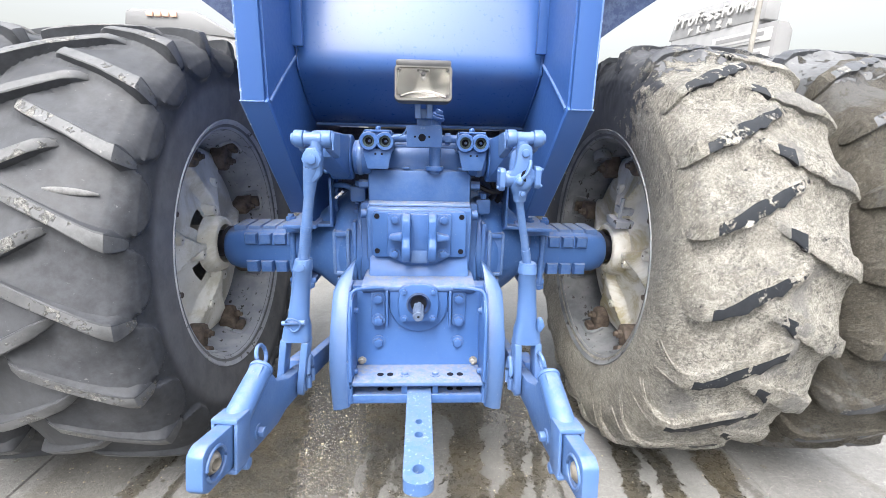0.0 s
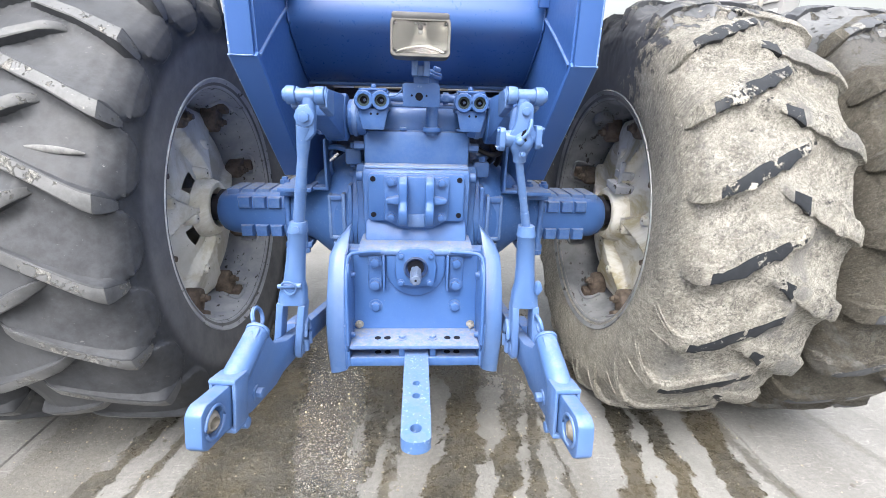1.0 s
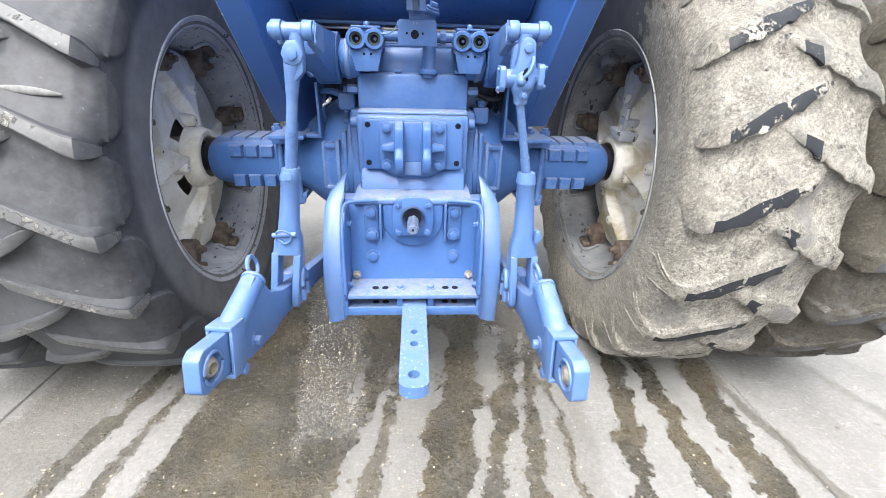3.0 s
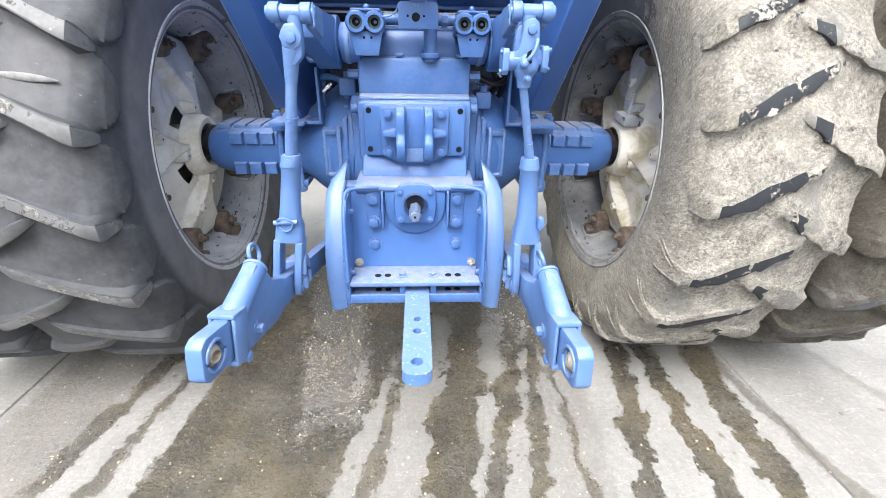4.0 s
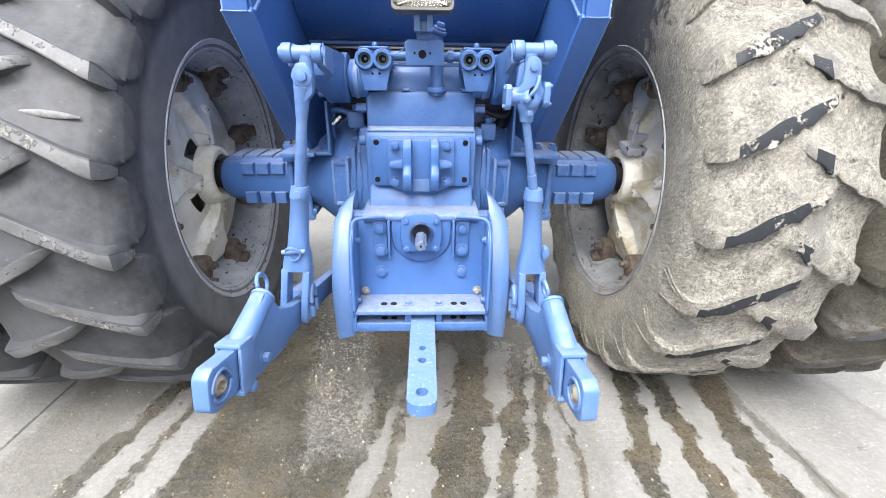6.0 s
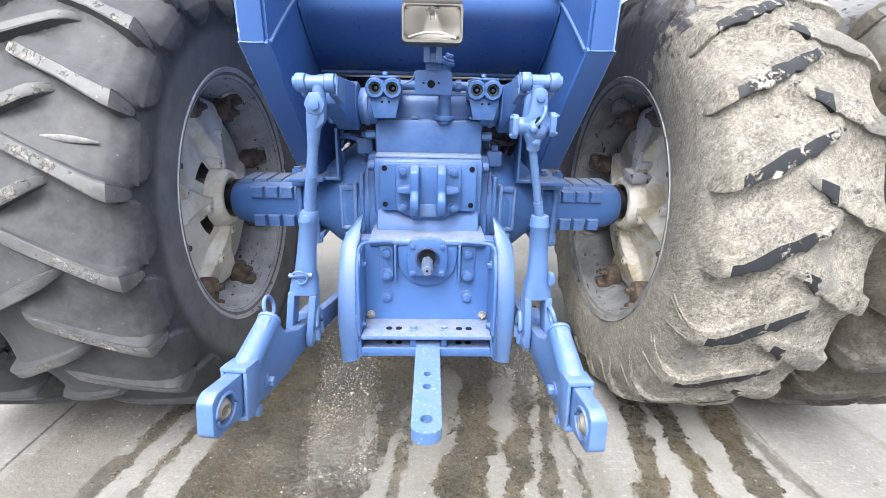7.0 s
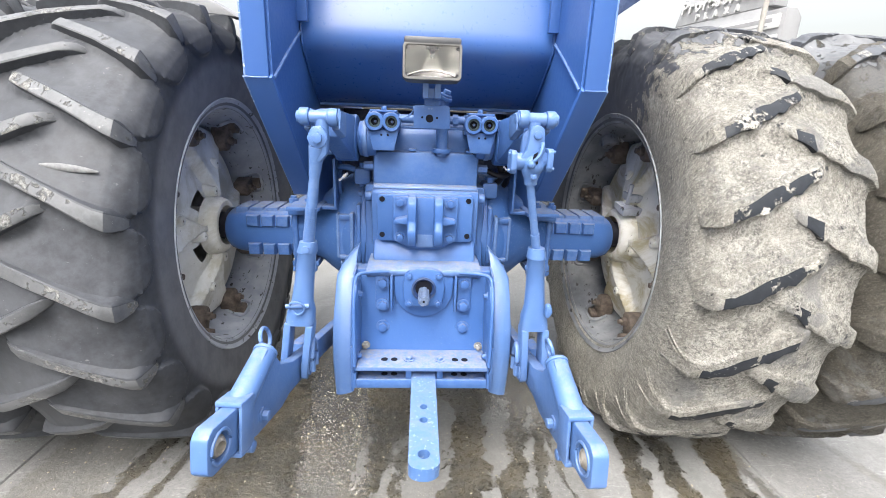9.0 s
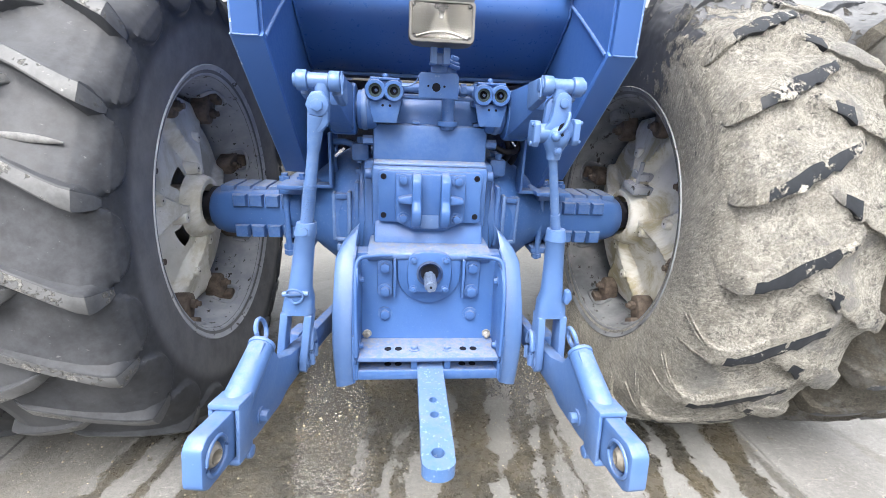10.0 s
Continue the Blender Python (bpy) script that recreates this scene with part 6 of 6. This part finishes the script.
# box van parked behind, only its roof and cab top in sight
VAN = plain("white_van_paint", (0.15, 0.153, 0.16), 0.45, 0.0, 0.04, 2)
AMBER = plain("amber_marker_lens", (0.60, 0.40, 0.31), 0.3, 0.0, 0.1, 10)
GLASS_D = plain("dark_van_glass", (0.03, 0.035, 0.04), 0.1, 0.0, 0.1, 5)
van = thing("parked_truck", "white parked truck with amber roof marker lamps", "truck", (0, 0, 0))
vx = -3.35
bm = N()
prism(bm, [(vx - 1.4, 0.45), (vx - 1.4, 2.30), (vx - 0.9, 2.60), (vx + 0.35, 2.62), (vx + 0.75, 2.56), (vx + 1.35, 2.30), (vx + 1.7, 1.6), (vx + 2.4, 1.45), (vx + 2.5, 0.45)], "y", 6.6, 8.6, 0.05)
part("cab", bm, VAN, van)
bm = N()
prism(bm, [(vx - 0.49, 2.60), (vx - 0.46, 2.78), (vx - 0.40, 2.815), (vx + 0.42, 2.81), (vx + 0.62, 2.70), (vx + 0.95, 2.50)], "y", 6.58, 8.4, 0.03)
fair = part("roof_fairing", bm, VAN, van)
for i in range(4):
    bm = N()
    box(bm, (vx - 0.19 + i * 0.10, 6.555, 2.725), (vx - 0.105 + i * 0.10, 6.59, 2.785), 0.01)
    part("marker_lamp", bm, AMBER, van, "amber marker lamp")
bm = N()
prism(bm, [(vx - 0.6, 1.6), (vx - 0.5, 2.2), (vx + 0.7, 2.2), (vx + 1.2, 1.6)], "y", 6.585, 6.61, 0.01)
part("side_window", bm, GLASS_D, van)
for x0 in (vx - 0.4, vx + 1.8):
    bm = N()
    rod(bm, (x0, 6.55, 0.45), (x0, 6.85, 0.45), 0.45, seg=32, bevel=0.03)
    part("wheel", bm, BLACK, van)

# loose grit on the wet concrete
ico = bmesh.new()
bmesh.ops.create_icosphere(ico, subdivisions=1, radius=1.0)
ico_v = [v.co.copy() for v in ico.verts]
ico_f = [[v.index for v in f.verts] for f in ico.faces]
ico.free()
gv, gf = [], []
for i in range(1700):
    gx, gy = random.uniform(-1.6, 1.7), random.uniform(0.75, 2.3)
    if gx > 0.6 and random.random() < 0.6:
        continue
    r = random.choice((0.0012, 0.0016, 0.0016, 0.0022, 0.0022, 0.0032, 0.0045))
    st = random.uniform(0.7, 1.4)
    base = len(gv)
    gv += [(gx + v.x * r, gy + v.y * r * st, r * 0.3 + v.z * r * 0.6) for v in ico_v]
    gf += [[base + j for j in f] for f in ico_f]
me = bpy.data.meshes.new("grit")
me.from_pydata(gv, [], gf)
me.materials.append(plain("pale_grit", (0.28, 0.25, 0.19), 0.8, 0.0, 0.5, 60))
grit = new("grit", me)
tagged(grit, "pale grit scattered on the wet concrete", "grit", kind="stuff")
